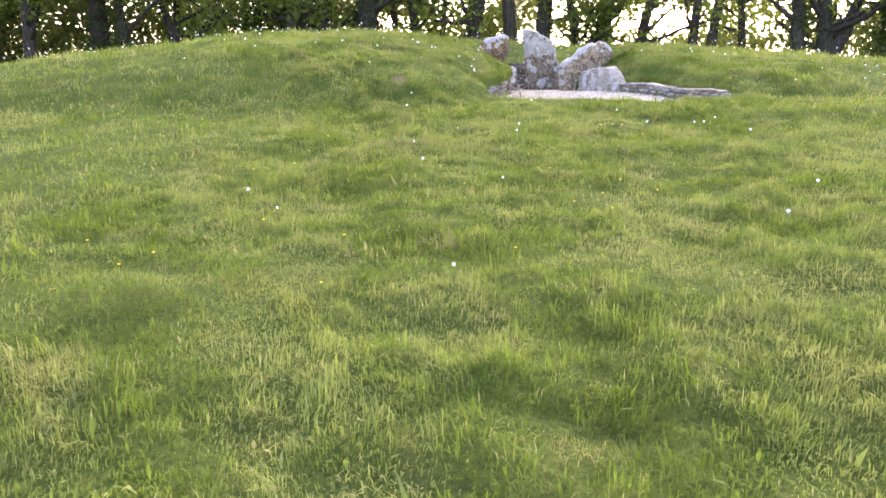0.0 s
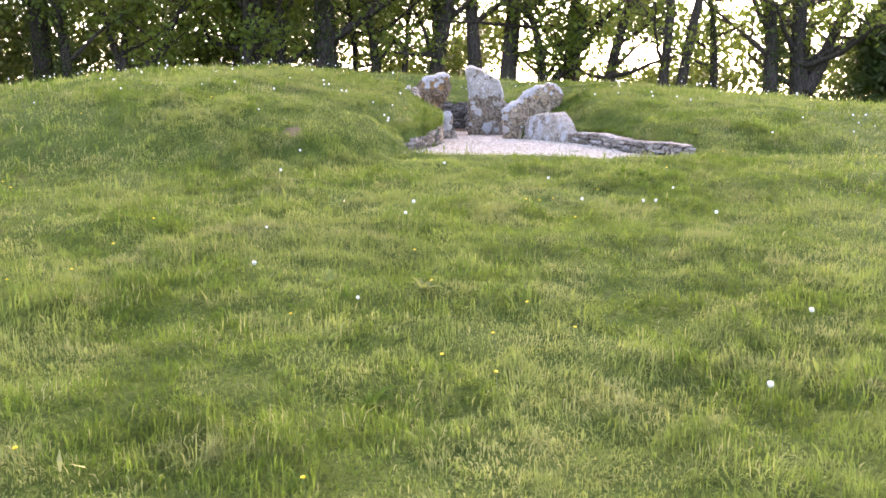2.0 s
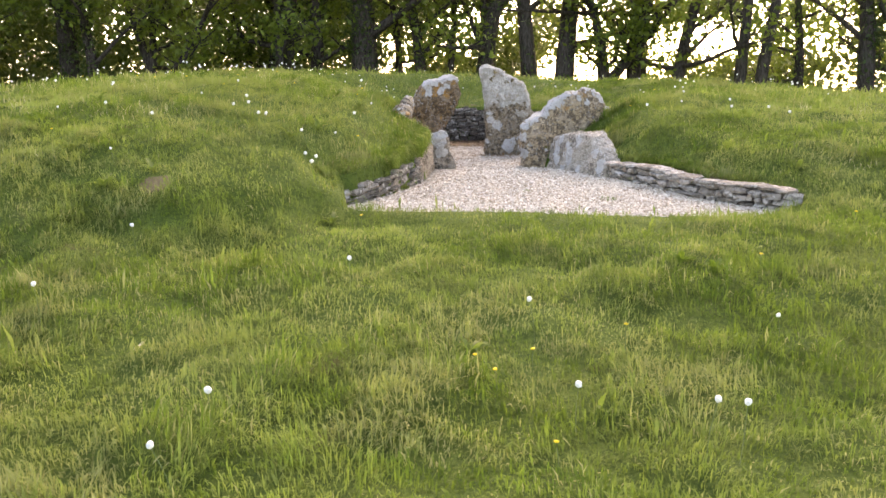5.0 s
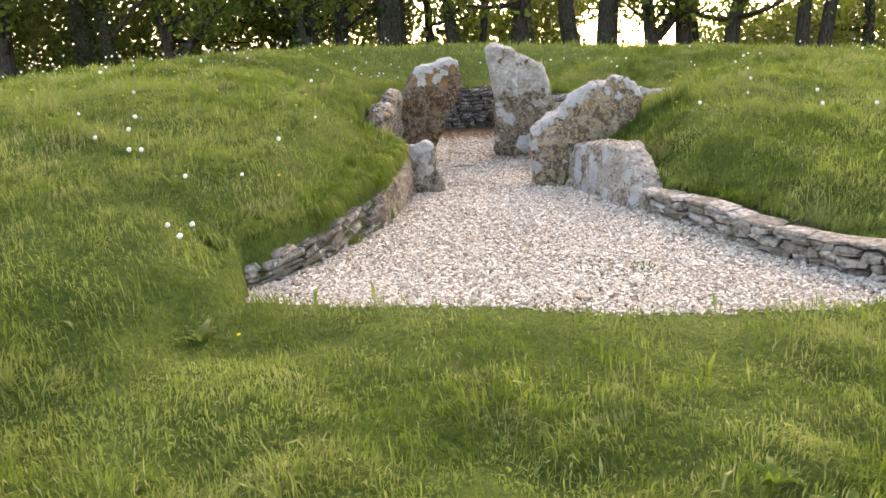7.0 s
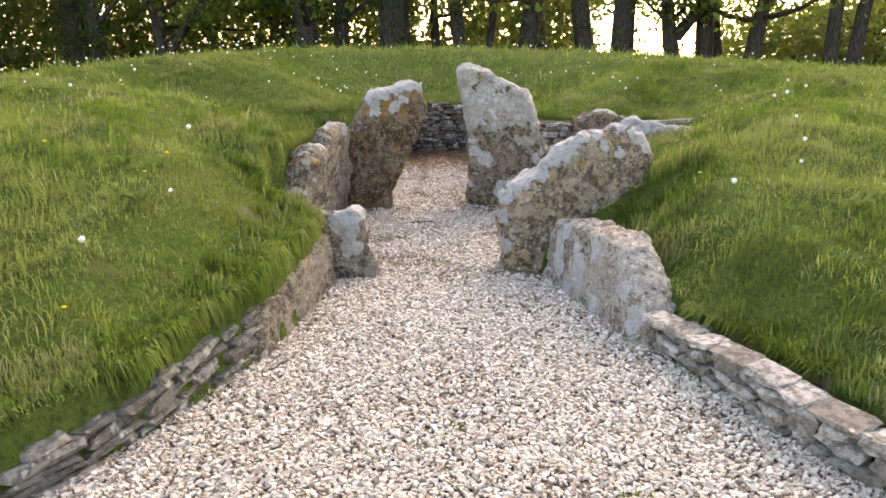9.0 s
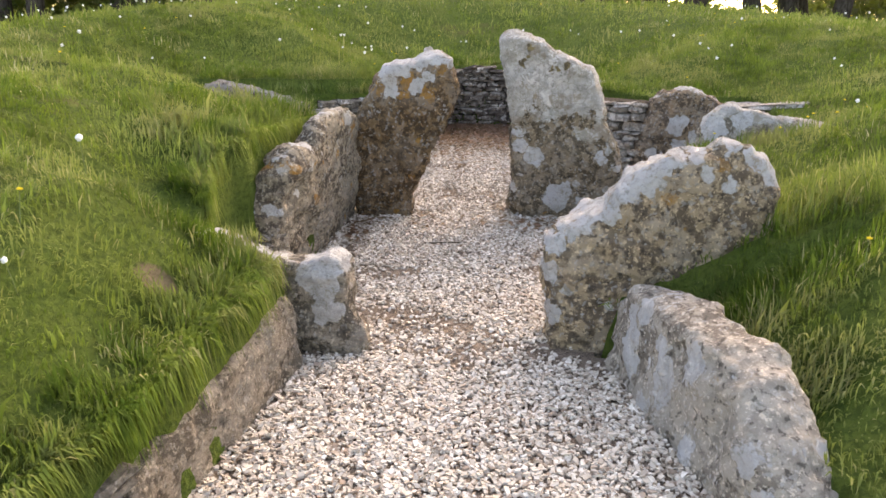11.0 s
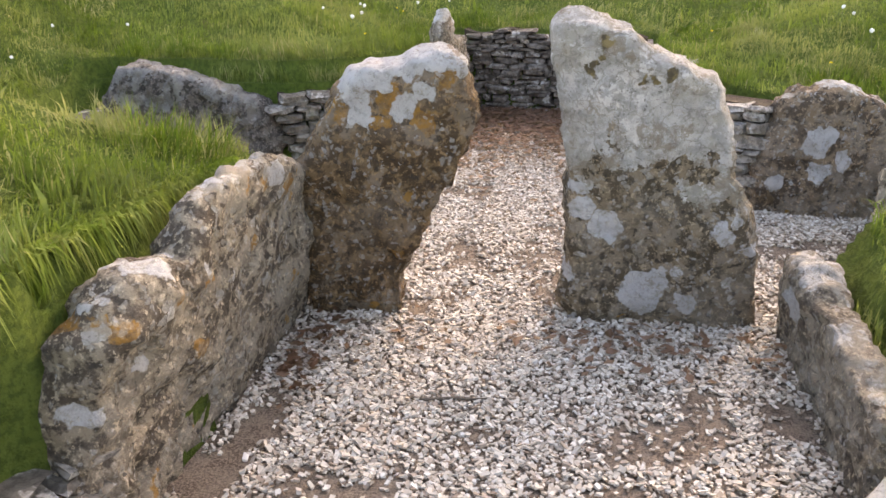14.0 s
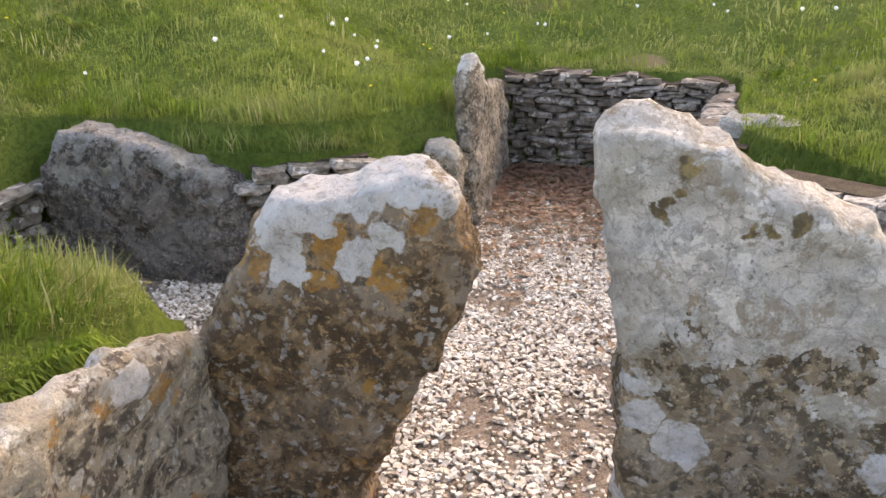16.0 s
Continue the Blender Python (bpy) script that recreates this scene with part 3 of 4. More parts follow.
def tuft(name, label, spots, seed, material=None):
    """Rank grass: spots of (x, y, radius, blades, length)."""
    rng = np.random.default_rng(seed)
    px, py, ln = [], [], []
    for x, y, r, n, length in spots:
        a, q = rng.uniform(0, math.tau, n), r * np.sqrt(rng.random(n))
        px.append(x + q * np.cos(a))
        py.append(y + q * np.sin(a))
        ln.append(length * rng.uniform(0.5, 1.25, n))
    px, py, ln = np.concatenate(px), np.concatenate(py), np.concatenate(ln)
    pz = np.maximum(ground_level(px, py), gravel_level(px, py))
    v, f = blades(px, py, pz, ln, 0.006 * rng.uniform(0.7, 1.3, len(px)), rng, 0.55)
    tagged(mesh_object(name, v, f, material or LONG_GRASS), label, "grass", kind="stuff")


# ---- megaliths ----


def megalith(name, label, outline, at, turn, lean, thick, seed, material, rough=1.0, taper=None):
    """A slab raised from its face outline (along, up): rounded edges, uneven faces. lean: towards its face."""
    pts = np.array(outline, float)
    nxt = np.roll(pts, -1, axis=0)
    seg = np.hypot(*(nxt - pts).T)
    total = seg.sum()
    ring = 170
    want = np.arange(ring) * total / ring
    start = np.r_[0, np.cumsum(seg)[:-1]]
    k = np.searchsorted(start, want, side="right") - 1
    edge = pts[k] + (nxt - pts)[k] * ((want - start[k]) / seg[k])[:, None]
    edge = 0.5 * edge + 0.25 * (np.roll(edge, 1, 0) + np.roll(edge, -1, 0))
    mid = edge.mean(axis=0)
    rs = [0.08, 0.17, 0.26, 0.35, 0.43, 0.51, 0.58, 0.65, 0.71, 0.77, 0.82, 0.87, 0.91, 0.94, 0.965, 0.983, 0.994, 1.0]
    rows = [(r, -math.sqrt(max(0.0, 1 - r ** 20))) for r in rs] + [(r, math.sqrt(max(0.0, 1 - r ** 20))) for r in rs[-2::-1]]
    verts = []
    for r, t in rows:
        p = mid + (edge - mid) * r
        y = np.full(ring, thick / 2 * (1 + t))
        verts.append(np.c_[p[:, 0], y, p[:, 1]])
    verts = np.concatenate(verts + [[(mid[0], 0, mid[1])], [(mid[0], thick, mid[1])]])
    bm = bmesh.new()
    bv = [bm.verts.new(v) for v in verts]
    last = len(rows) - 1
    for j in range(last):
        for i in range(ring):
            a, b = j * ring + i, j * ring + (i + 1) % ring
            bm.faces.new((bv[a], bv[b], bv[b + ring], bv[a + ring]))
    for i in range(ring):
        bm.faces.new((bv[-2], bv[(i + 1) % ring], bv[i]))
        bm.faces.new((bv[-1], bv[last * ring + i], bv[last * ring + (i + 1) % ring]))
    bmesh.ops.recalc_face_normals(bm, faces=bm.faces)
    bm.normal_update()
    off = Vector((seed * 3.7, seed * 1.3, seed * 2.1))
    moves = []
    for v in bm.verts:
        p = v.co + off
        h = 0.024 * noise.noise(p * 3.0) + 0.020 * noise.noise(p * 7.5) - 0.016 * abs(noise.noise(p * 13)) + 0.011 * noise.noise(p * 22) + 0.007 * noise.noise(p * 44)
        h += 0.02 * (0.36 - noise.voronoi(p * 4.2)[0][0]) + 0.022 * (0.36 - noise.voronoi(p * 11.0)[0][0])
        cell = noise.voronoi(p * 6.5)[1][0]
        h += 0.008 * (math.sin(cell.x * 91.7 + cell.y * 47.3 + cell.z * 133.1))
        h -= 0.045 * max(0.0, noise.noise(p * 5.2 + Vector((9, 2, 4))) - 0.25)
        moves.append(v.normal * h * rough)
    for v, mv in zip(bm.verts, moves):
        v.co += mv
        if taper:
            v.co.y *= float(np.interp(v.co.x, *taper))
        v.co.y -= lean * v.co.z
    me = bpy.data.meshes.new(name)
    bm.to_mesh(me)
    bm.free()
    for p in me.polygons:
        p.use_smooth = True
    me.materials.append(material)
    ob = new(name, me)
    ob.matrix_basis = pose(*at, 0, 0, turn)
    return tagged(ob, label, "standing stone", "stones of the burial chamber")


WHITE = (0.52, 0.515, 0.50)

build_ground()
build_gravel()

megalith("standing_stone", "tall pale grey standing stone with brown foot and white lichen",
         [(0.01, -0.15), (0.0, 0.28), (-0.01, 0.60), (-0.02, 0.82), (-0.045, 0.98), (-0.06, 1.14), (-0.03, 1.195), (0.035, 1.21), (0.125, 1.185), (0.225, 1.15), (0.27, 1.11), (0.34, 1.09), (0.42, 1.07), (0.455, 1.03), (0.53, 0.99), (0.565, 0.94), (0.595, 0.83), (0.63, 0.68), (0.69, 0.49), (0.745, 0.25), (0.78, -0.15)],
         (1.62, 16.78, 0), 2, 0.10, 0.27, 1,
         stone_material("pale lichened limestone", (0.225, 0.175, 0.118), (0.115, 0.09, 0.06), (0.58, 0.56, 0.525), 0.66, 0.20, 0.5, 0.06,
                        [(0.075, 0.49, 0.048), (0.155, 0.42, 0.055), (0.18, 0.40, 0.045), (0.055, 0.58, 0.032), (0.025, 0.21, 0.035), (0.31, 0.16, 0.08), (0.375, 0.205, 0.048), (0.49, 0.12, 0.045), (0.59, 0.415, 0.04), (0.68, 0.345, 0.034), (0.445, 0.24, 0.018), (0.05, 0.01, 0.026), (0.34, 0.09, 0.05)],
                        scars=[(0.138, 1.11, 0.015), (0.12, 1.07, 0.017), (0.09, 1.015, 0.020), (0.105, 1.04, 0.014), (0.265, 0.955, 0.013), (0.305, 0.963, 0.016), (0.36, 0.978, 0.018)]), 0.9)
megalith("standing_stone", "leaning brown standing stone capped with white and orange lichen",
         [(-0.05, -0.15), (-0.03, 0.20), (-0.01, 0.48), (-0.02, 0.65), (0.07, 0.83), (0.16, 0.98), (0.25, 1.035), (0.37, 1.05), (0.46, 1.075), (0.56, 1.10), (0.65, 1.045), (0.67, 0.94), (0.70, 0.82), (0.635, 0.68), (0.56, 0.54), (0.46, 0.32), (0.39, 0.18), (0.36, -0.15)],
         (0.64, 16.62, 0), 12, 0.15, 0.25, 2,
         stone_material("brown lichened limestone", (0.185, 0.122, 0.066), (0.10, 0.066, 0.038), WHITE, 1.045, 0.05, 0.16, 0.55,
                        [(0.22, 0.975, 0.06), (0.31, 1.0, 0.075), (0.42, 1.03, 0.065), (0.52, 1.06, 0.06), (0.255, 0.85, 0.045), (0.415, 0.885, 0.05), (0.485, 0.935, 0.038), (0.61, 1.02, 0.042), (0.235, 0.915, 0.046)],
                        [(0.475, 0.825, 0.042), (0.36, 0.91, 0.045), (0.175, 0.86, 0.03), (0.325, 0.82, 0.042), (0.56, 0.97, 0.04), (0.36, 0.28, 0.022), (0.50, 0.80, 0.025), (0.40, 0.52, 0.02)]), 1.0)
megalith("standing_stone", "stepped grey slab set on edge with ochre lichen",
         [(0.0, -0.15), (-0.02, 0.25), (0.02, 0.46), (0.08, 0.60), (0.16, 0.69), (0.26, 0.715), (0.36, 0.69), (0.45, 0.655), (0.51, 0.715), (0.57, 0.80), (0.68, 0.825), (0.85, 0.815), (1.05, 0.80), (1.24, 0.76), (1.38, 0.67), (1.49, 0.50), (1.55, 0.25), (1.56, -0.15)],
         (0.69, 15.15, 0), 93, 0.15, 0.12, 3,
         stone_material("mottled grey limestone", (0.29, 0.24, 0.175), (0.13, 0.105, 0.08), (0.54, 0.52, 0.475), 0.80, 0.07, 0.55, 0.5,
                        [(0.30, 0.72, 0.05), (0.12, 0.70, 0.05), (0.68, 0.84, 0.04), (1.05, 0.74, 0.05), (0.22, 0.45, 0.03), (0.52, 0.60, 0.025), (0.05, 0.40, 0.03)], [(0.12, 0.61, 0.03), (0.50, 0.36, 0.028), (0.49, 0.57, 0.022), (0.97, 0.70, 0.03), (1.13, 0.66, 0.04), (0.32, 0.61, 0.025)]), 1.0,
         ([0.0, 0.35, 0.8], [2.3, 1.6, 1.0]))
megalith("standing_stone", "squat grey stone with white lichen at a turf edge",
         [(-0.66, -0.10), (-0.66, 0.36), (-0.56, 0.50), (-0.34, 0.495), (-0.17, 0.45), (0.0, 0.42), (0.13, 0.445), (0.20, 0.41), (0.235, 0.30), (0.26, 0.20), (0.31, 0.05), (0.32, -0.10)],
         (1.05, 14.42, 0), 5, 0.0, 0.20, 4,
         stone_material("grey white limestone", (0.26, 0.22, 0.17), (0.14, 0.12, 0.095), (0.60, 0.585, 0.55), 0.38, 0.10, 0.35, 0.1,
                        [(0.10, 0.34, 0.09), (0.12, 0.20, 0.06), (0.19, 0.42, 0.05)]), 1.1)
megalith("standing_stone", "smooth weathered kerb slab under overhanging turf",
         [(-0.02, -0.12), (-0.02, 0.18), (0.10, 0.235), (0.5, 0.275), (0.9, 0.32), (1.12, 0.35), (1.18, 0.27), (1.18, -0.12)],
         (1.09, 13.17, -0.02), 89, -0.02, 0.12, 5,
         stone_material("tan limestone", (0.24, 0.205, 0.16), (0.15, 0.125, 0.095), (0.42, 0.39, 0.35), 0.9, 0.1, 0.2), 0.7)
megalith("standing_stone", "broad brown slab with a sloping white lichened crest",
         [(0.0, -0.15), (-0.015, 0.25), (-0.01, 0.47), (0.05, 0.51), (0.12, 0.535), (0.24, 0.60), (0.31, 0.69), (0.36, 0.755), (0.46, 0.79), (0.56, 0.80), (0.65, 0.83), (0.74, 0.85), (0.86, 0.82), (0.91, 0.72), (0.95, 0.5), (1.0, 0.2), (1.0, -0.15)],
         (2.04, 14.62, 0), 8, -0.10, 0.26, 6,
         stone_material("brown limestone", (0.33, 0.25, 0.16), (0.17, 0.13, 0.09), (0.50, 0.49, 0.46), 0.84, 0.05, 0.42, 0.35,
                        [(0.0, 0.46, 0.03), (0.05, 0.44, 0.045), (0.10, 0.51, 0.045), (0.20, 0.57, 0.04), (0.30, 0.66, 0.05), (0.38, 0.73, 0.065), (0.43, 0.69, 0.045), (0.53, 0.79, 0.035), (0.46, 0.76, 0.045), (0.60, 0.80, 0.03), (0.75, 0.83, 0.035), (0.25, 0.59, 0.05), (0.33, 0.67, 0.055), (0.15, 0.52, 0.045), (0.90, 0.72, 0.05), (0.84, 0.79, 0.05), (0.62, 0.73, 0.035), (0.72, 0.68, 0.03), (0.02, 0.15, 0.05), (0.02, 0.33, 0.04)],
                        [(0.70, 0.76, 0.035), (0.50, 0.62, 0.03)]), 1.15)
megalith("standing_stone", "low pale slab with large white lichen patches",
         [(-0.12, -0.15), (-0.14, 0.27), (-0.06, 0.36), (0.20, 0.40), (0.50, 0.42), (0.74, 0.43), (0.88, 0.37), (1.04, 0.27), (1.18, 0.16), (1.20, -0.15)],
         (2.31, 14.46, -0.02), -70, -0.16, 0.23, 7,
         stone_material("white patched limestone", (0.38, 0.335, 0.275), (0.25, 0.215, 0.175), (0.68, 0.665, 0.63), 1.2, 0.05, 0.4, 0.05,
                        [(0.09, 0.22, 0.07), (0.06, 0.30, 0.05), (0.12, 0.12, 0.05), (0.59, 0.31, 0.065), (0.42, 0.18, 0.085), (0.36, 0.28, 0.05), (0.31, 0.03, 0.055), (1.0, 0.22, 0.05), (1.09, 0.11, 0.06), (0.17, 0.34, 0.05), (0.66, 0.06, 0.05)]), 0.9)
megalith("standing_stone", "low upright slab edging a side chamber, pale lichen",
         [(0.0, -0.12), (0.0, 0.28), (0.06, 0.36), (0.25, 0.40), (0.45, 0.34), (0.60, 0.36), (0.85, 0.30), (1.10, 0.27), (1.15, 0.1), (1.15, -0.12)],
         (2.42, 16.85, 0), -84, 0.0, 0.16, 8,
         stone_material("grey tan limestone", (0.27, 0.225, 0.165), (0.16, 0.13, 0.10), (0.55, 0.53, 0.49), 0.33, 0.08, 0.4, 0.15, [(0.3, 0.24, 0.07)]), 1.0)
megalith("standing_stone", "dark grey slab leaning under the turf of a side chamber",
         [(-0.06, -0.12), (-0.03, 0.50), (0.03, 0.66), (0.10, 0.72), (0.28, 0.745), (0.44, 0.715), (0.58, 0.68), (0.84, 0.61), (1.04, 0.555), (1.13, 0.46), (1.15, 0.28), (1.09, 0.14), (0.98, -0.12)],
         (-1.3, 18.08, 0), 3, -0.08, 0.25, 9,
         stone_material("dark grey limestone", (0.16, 0.135, 0.115), (0.085, 0.075, 0.065), (0.31, 0.30, 0.285), 0.60, 0.28, 0.25), 1.1)
megalith("standing_stone", "brown slab with white lichen spots in a chamber",
         [(0.02, -0.12), (0.05, 0.30), (0.105, 0.46), (0.175, 0.61), (0.24, 0.67), (0.42, 0.70), (0.55, 0.675), (0.67, 0.61), (0.78, 0.54), (0.86, 0.42), (0.90, -0.12)],
         (2.4, 18.2, 0), 0, -0.08, 0.24, 10,
         stone_material("rust brown limestone", (0.22, 0.16, 0.105), (0.12, 0.09, 0.065), (0.55, 0.54, 0.51), 0.66, 0.08, 0.38, 0.2,
                        [(0.36, 0.40, 0.07), (0.42, 0.43, 0.05), (0.50, 0.31, 0.042), (0.38, 0.25, 0.06), (0.17, 0.19, 0.045)]), 1.0)
megalith("standing_stone", "pale tilted slab sinking into grass beside a chamber",
         [(0.0, -0.1), (0.02, 0.38), (0.10, 0.52), (0.22, 0.57), (0.36, 0.53), (0.55, 0.49), (0.80, 0.46), (1.0, 0.40), (1.05, 0.2), (1.05, -0.1)],
         (2.80, 17.12, 0.14), -4, -0.2, 0.22, 11,
         stone_material("pale grey limestone", (0.30, 0.265, 0.21), (0.18, 0.155, 0.12), (0.57, 0.555, 0.52), 0.47, 0.1, 0.45, 0.0, [(0.12, 0.42, 0.08), (0.30, 0.46, 0.06)]), 1.0)
megalith("standing_stone", "narrow upright slab on edge with a white lichened tip",
         [(0.0, -0.12), (0.0, 0.78), (0.04, 0.92), (0.14, 0.99), (0.24, 0.93), (0.42, 0.78), (0.8, 0.70), (1.2, 0.66), (1.3, 0.4), (1.3, -0.12)],
         (0.62, 19.18, 0), 96, 0.0, 0.15, 12,
         stone_material("grey brown limestone", (0.24, 0.20, 0.15), (0.14, 0.115, 0.085), (0.60, 0.59, 0.56), 0.86, 0.06, 0.2), 0.9)
megalith("standing_stone", "stub of a broken slab beside the passage turf",
         [(0.0, -0.1), (0.0, 0.50), (0.08, 0.58), (0.20, 0.57), (0.26, 0.48), (0.26, -0.1)],
         (0.36, 18.86, 0), 8, 0.0, 0.22, 13,
         stone_material("light brown limestone", (0.28, 0.235, 0.175), (0.17, 0.14, 0.10), (0.50, 0.48, 0.44), 0.52, 0.06, 0.3), 0.9)
megalith("standing_stone", "low grey slab on the turf edge of the passage",
         [(0.0, 0.0), (0.0, 0.55), (0.08, 0.66), (0.30, 0.67), (0.52, 0.62), (0.60, 0.50), (0.62, 0.0)],
         (1.72, 19.35, 0), -20, -0.1, 0.2, 14,
         stone_material("ash grey limestone", (0.27, 0.245, 0.21), (0.17, 0.15, 0.125), (0.48, 0.47, 0.44), 0.55, 0.08, 0.4), 0.9)

# ---- dry-stone walls ----


def rubble_mesh(name, seed, material):
    """A rough split block about 1 m in each direction: 26 corners, 48 triangles."""
    rng = random.Random(seed)
    bm = bmesh.new()
    bmesh.ops.create_cube(bm, size=1.0)
    bmesh.ops.subdivide_edges(bm, edges=bm.edges, cuts=1, use_grid_fill=True)
    for v in bm.verts:
        n_out = sum(abs(c) > 0.4 for c in v.co)
        pull = {3: 0.86, 2: 0.96, 1: 1.03}.get(n_out, 1.0)
        v.co *= pull
        v.co += Vector((rng.uniform(-0.08, 0.08), rng.uniform(-0.10, 0.10), rng.uniform(-0.13, 0.13)))
    bmesh.ops.triangulate(bm, faces=bm.faces)
    me = bpy.data.meshes.new(name)
    bm.to_mesh(me)
    bm.free()
    me.materials.append(material)
    return me


def polyline(points):
    pts = [Vector(p) for p in points]
    lengths = [(b - a).length for a, b in zip(pts, pts[1:])]

    def at(s):
        for a, b, l in zip(pts, pts[1:], lengths):
            if s <= l or b is pts[-1]:
                way = (b - a).normalized()
                return a + way * s, way
            s -= l
    return at, sum(lengths)


def dry_wall(name, label, points, height, course, long, material, seed, depth=0.17, cope=None, tilt=0.0):
    """Courses of split stones along points (x, y, z of the foot), face to the left of the way; height(share) in metres."""
    rng = random.Random(seed)
    at, total = polyline(points)
    # earth core behind the face
    n = 24
    verts, faces = [], []
    for i in range(n + 1):
        p, way = at(total * i / n)
        back = Vector((way.y, -way.x, 0))
        h = height(i / n) - 0.025
        for d, z in ((0.09, -0.1), (0.09, h), (0.26, h), (0.26, -0.1)):
            verts.append(p + back * d + Vector((0, 0, z)))
    for i in range(n):
        for k in range(4):
            a, b = 4 * i + k, 4 * i + (k + 1) % 4
            faces.append((a, b, b + 4, a + 4))
    wall = tagged(mesh_object(name, [tuple(v) for v in verts], faces, EARTH), label, "dry-stone wall", kind="structure")
    shapes = [rubble_mesh("stone", seed * 20 + i, material) for i in range(7)]
    z, row = 0.0, 0
    top = max(height(i / 20) for i in range(21))
    while z < top - 0.012:
        th = course * rng.uniform(0.65, 1.5)
        s = -rng.uniform(0, long * 0.6)
        while s < total:
            ln = long * rng.uniform(0.45, 1.5)
            c = s + ln / 2
            if 0 <= c <= total and z + th * 0.6 <= height(c / total):
                p, way = at(c)
                back = Vector((way.y, -way.x, 0))
                turn = math.degrees(math.atan2(way.y, way.x)) + rng.uniform(-5, 5)
                pos = p + back * (depth / 2 + rng.uniform(-0.026, 0.022)) + Vector((0, 0, z + th / 2 - 0.01))
                m = pose(*pos, rng.uniform(-7, 7), rng.uniform(-6, 6) + tilt - math.degrees(math.asin(way.z)), turn)
                part("stone", rng.choice(shapes), wall, m @ Matrix.Diagonal((ln * 0.93, depth, th * rng.uniform(0.82, 1.0), 1)))
            s += ln
        z += th
        row += 1
    if cope:
        s = 0.0
        while s < total - 0.05:
            ln = cope[0] * rng.uniform(0.6, 1.3)
            c = min(s + ln / 2, total)
            p, way = at(c)
            back = Vector((way.y, -way.x, 0))
            pos = p + back * (cope[1] * 0.42) + Vector((0, 0, height(c / total) + cope[2] * rng.uniform(0.0, 0.5)))
            rise = way.z + (height(min(c / total + 0.05, 1)) - height(max(c / total - 0.05, 0))) / (0.1 * total)
            m = pose(*pos, rng.uniform(-5, 5) - 5, rng.uniform(-3, 3) - math.degrees(math.atan(rise)), math.degrees(math.atan2(way.y, way.x)) + rng.uniform(-5, 5))
            part("coping_stone", rng.choice(shapes), wall, m @ Matrix.Diagonal((ln * 1.05, cope[1] * rng.uniform(0.85, 1.1), cope[2], 1)))
            s += ln
    return wall


dry_wall("wall_east", "low pale dry-stone kerb wall with flat coping", [(3.88, 11.76, -0.18), (3.6, 12.05, -0.155), (3.2, 12.56, -0.10), (2.78, 13.33, -0.04)],
         lambda s: 0.175 + 0.015 * math.sin(11 * s), 0.044, 0.135, RUBBLE_PALE, 3, 0.17, (0.17, 0.13, 0.026))
dry_wall("wall_west", "low grey dry-stone kerb wall under turf", [(1.08, 13.2, -0.04), (0.97, 12.85, -0.06), (0.89, 12.4, -0.08), (0.75, 12.05, -0.09), (0.57, 11.84, -0.10), (0.30, 11.68, -0.09)],
         lambda s: 0.27 - 0.13 * s + 0.012 * math.sin(23 * s), 0.036, 0.22, RUBBLE_GREY, 4, 0.15, None, 6.0)
dry_wall("wall_north", "dark thin-coursed dry-stone back wall of the passage", [(1.86, 20.46, 0.0), (0.40, 20.52, 0.0)],
         lambda s: 0.64 + 0.05 * s + 0.025 * math.sin(19 * s), 0.036, 0.16, RUBBLE_DARK, 5, 0.18)
dry_wall("wall_passage", "rough dry-stone side of the end chamber", [(1.70, 19.15, 0.0), (1.78, 20.46, 0.0)],
         lambda s: 0.58, 0.042, 0.17, RUBBLE_DARK, 12)
dry_wall("wall_chamber_west", "short dry-stone infill beside a dark slab", [(0.30, 18.5, 0.0), (-0.16, 18.2, 0.0)],
         lambda s: 0.60, 0.045, 0.16, RUBBLE_GREY, 6)
dry_wall("wall_chamber_end", "mossy dry-stone end of the side chamber", [(-1.30, 18.2, 0.0), (-1.42, 17.6, 0.0)],
         lambda s: 0.48, 0.05, 0.16, RUBBLE_GREY, 7)
dry_wall("wall_niche", "rough dry-stone infill behind a leaning slab", [(0.66, 15.20, 0.0), (0.60, 14.98, 0.0), (0.57, 14.6, 0.0)],
         lambda s: 0.30, 0.038, 0.16, RUBBLE_GREY, 8)
dry_wall("wall_chamber_east", "pale dry-stone infill between chamber slabs", [(2.46, 18.22, 0.0), (1.98, 18.5, 0.0)],
         lambda s: 0.60, 0.05, 0.15, RUBBLE_PALE, 9)
dry_wall("wall_chamber_back", "flat coping slabs on a low wall sunk in turf", [(4.0, 18.05, 0.30), (3.2, 18.3, 0.15)],
         lambda s: 0.28 + 0.1 * s, 0.05, 0.2, RUBBLE_PALE, 10, 0.17, (0.34, 0.24, 0.045))

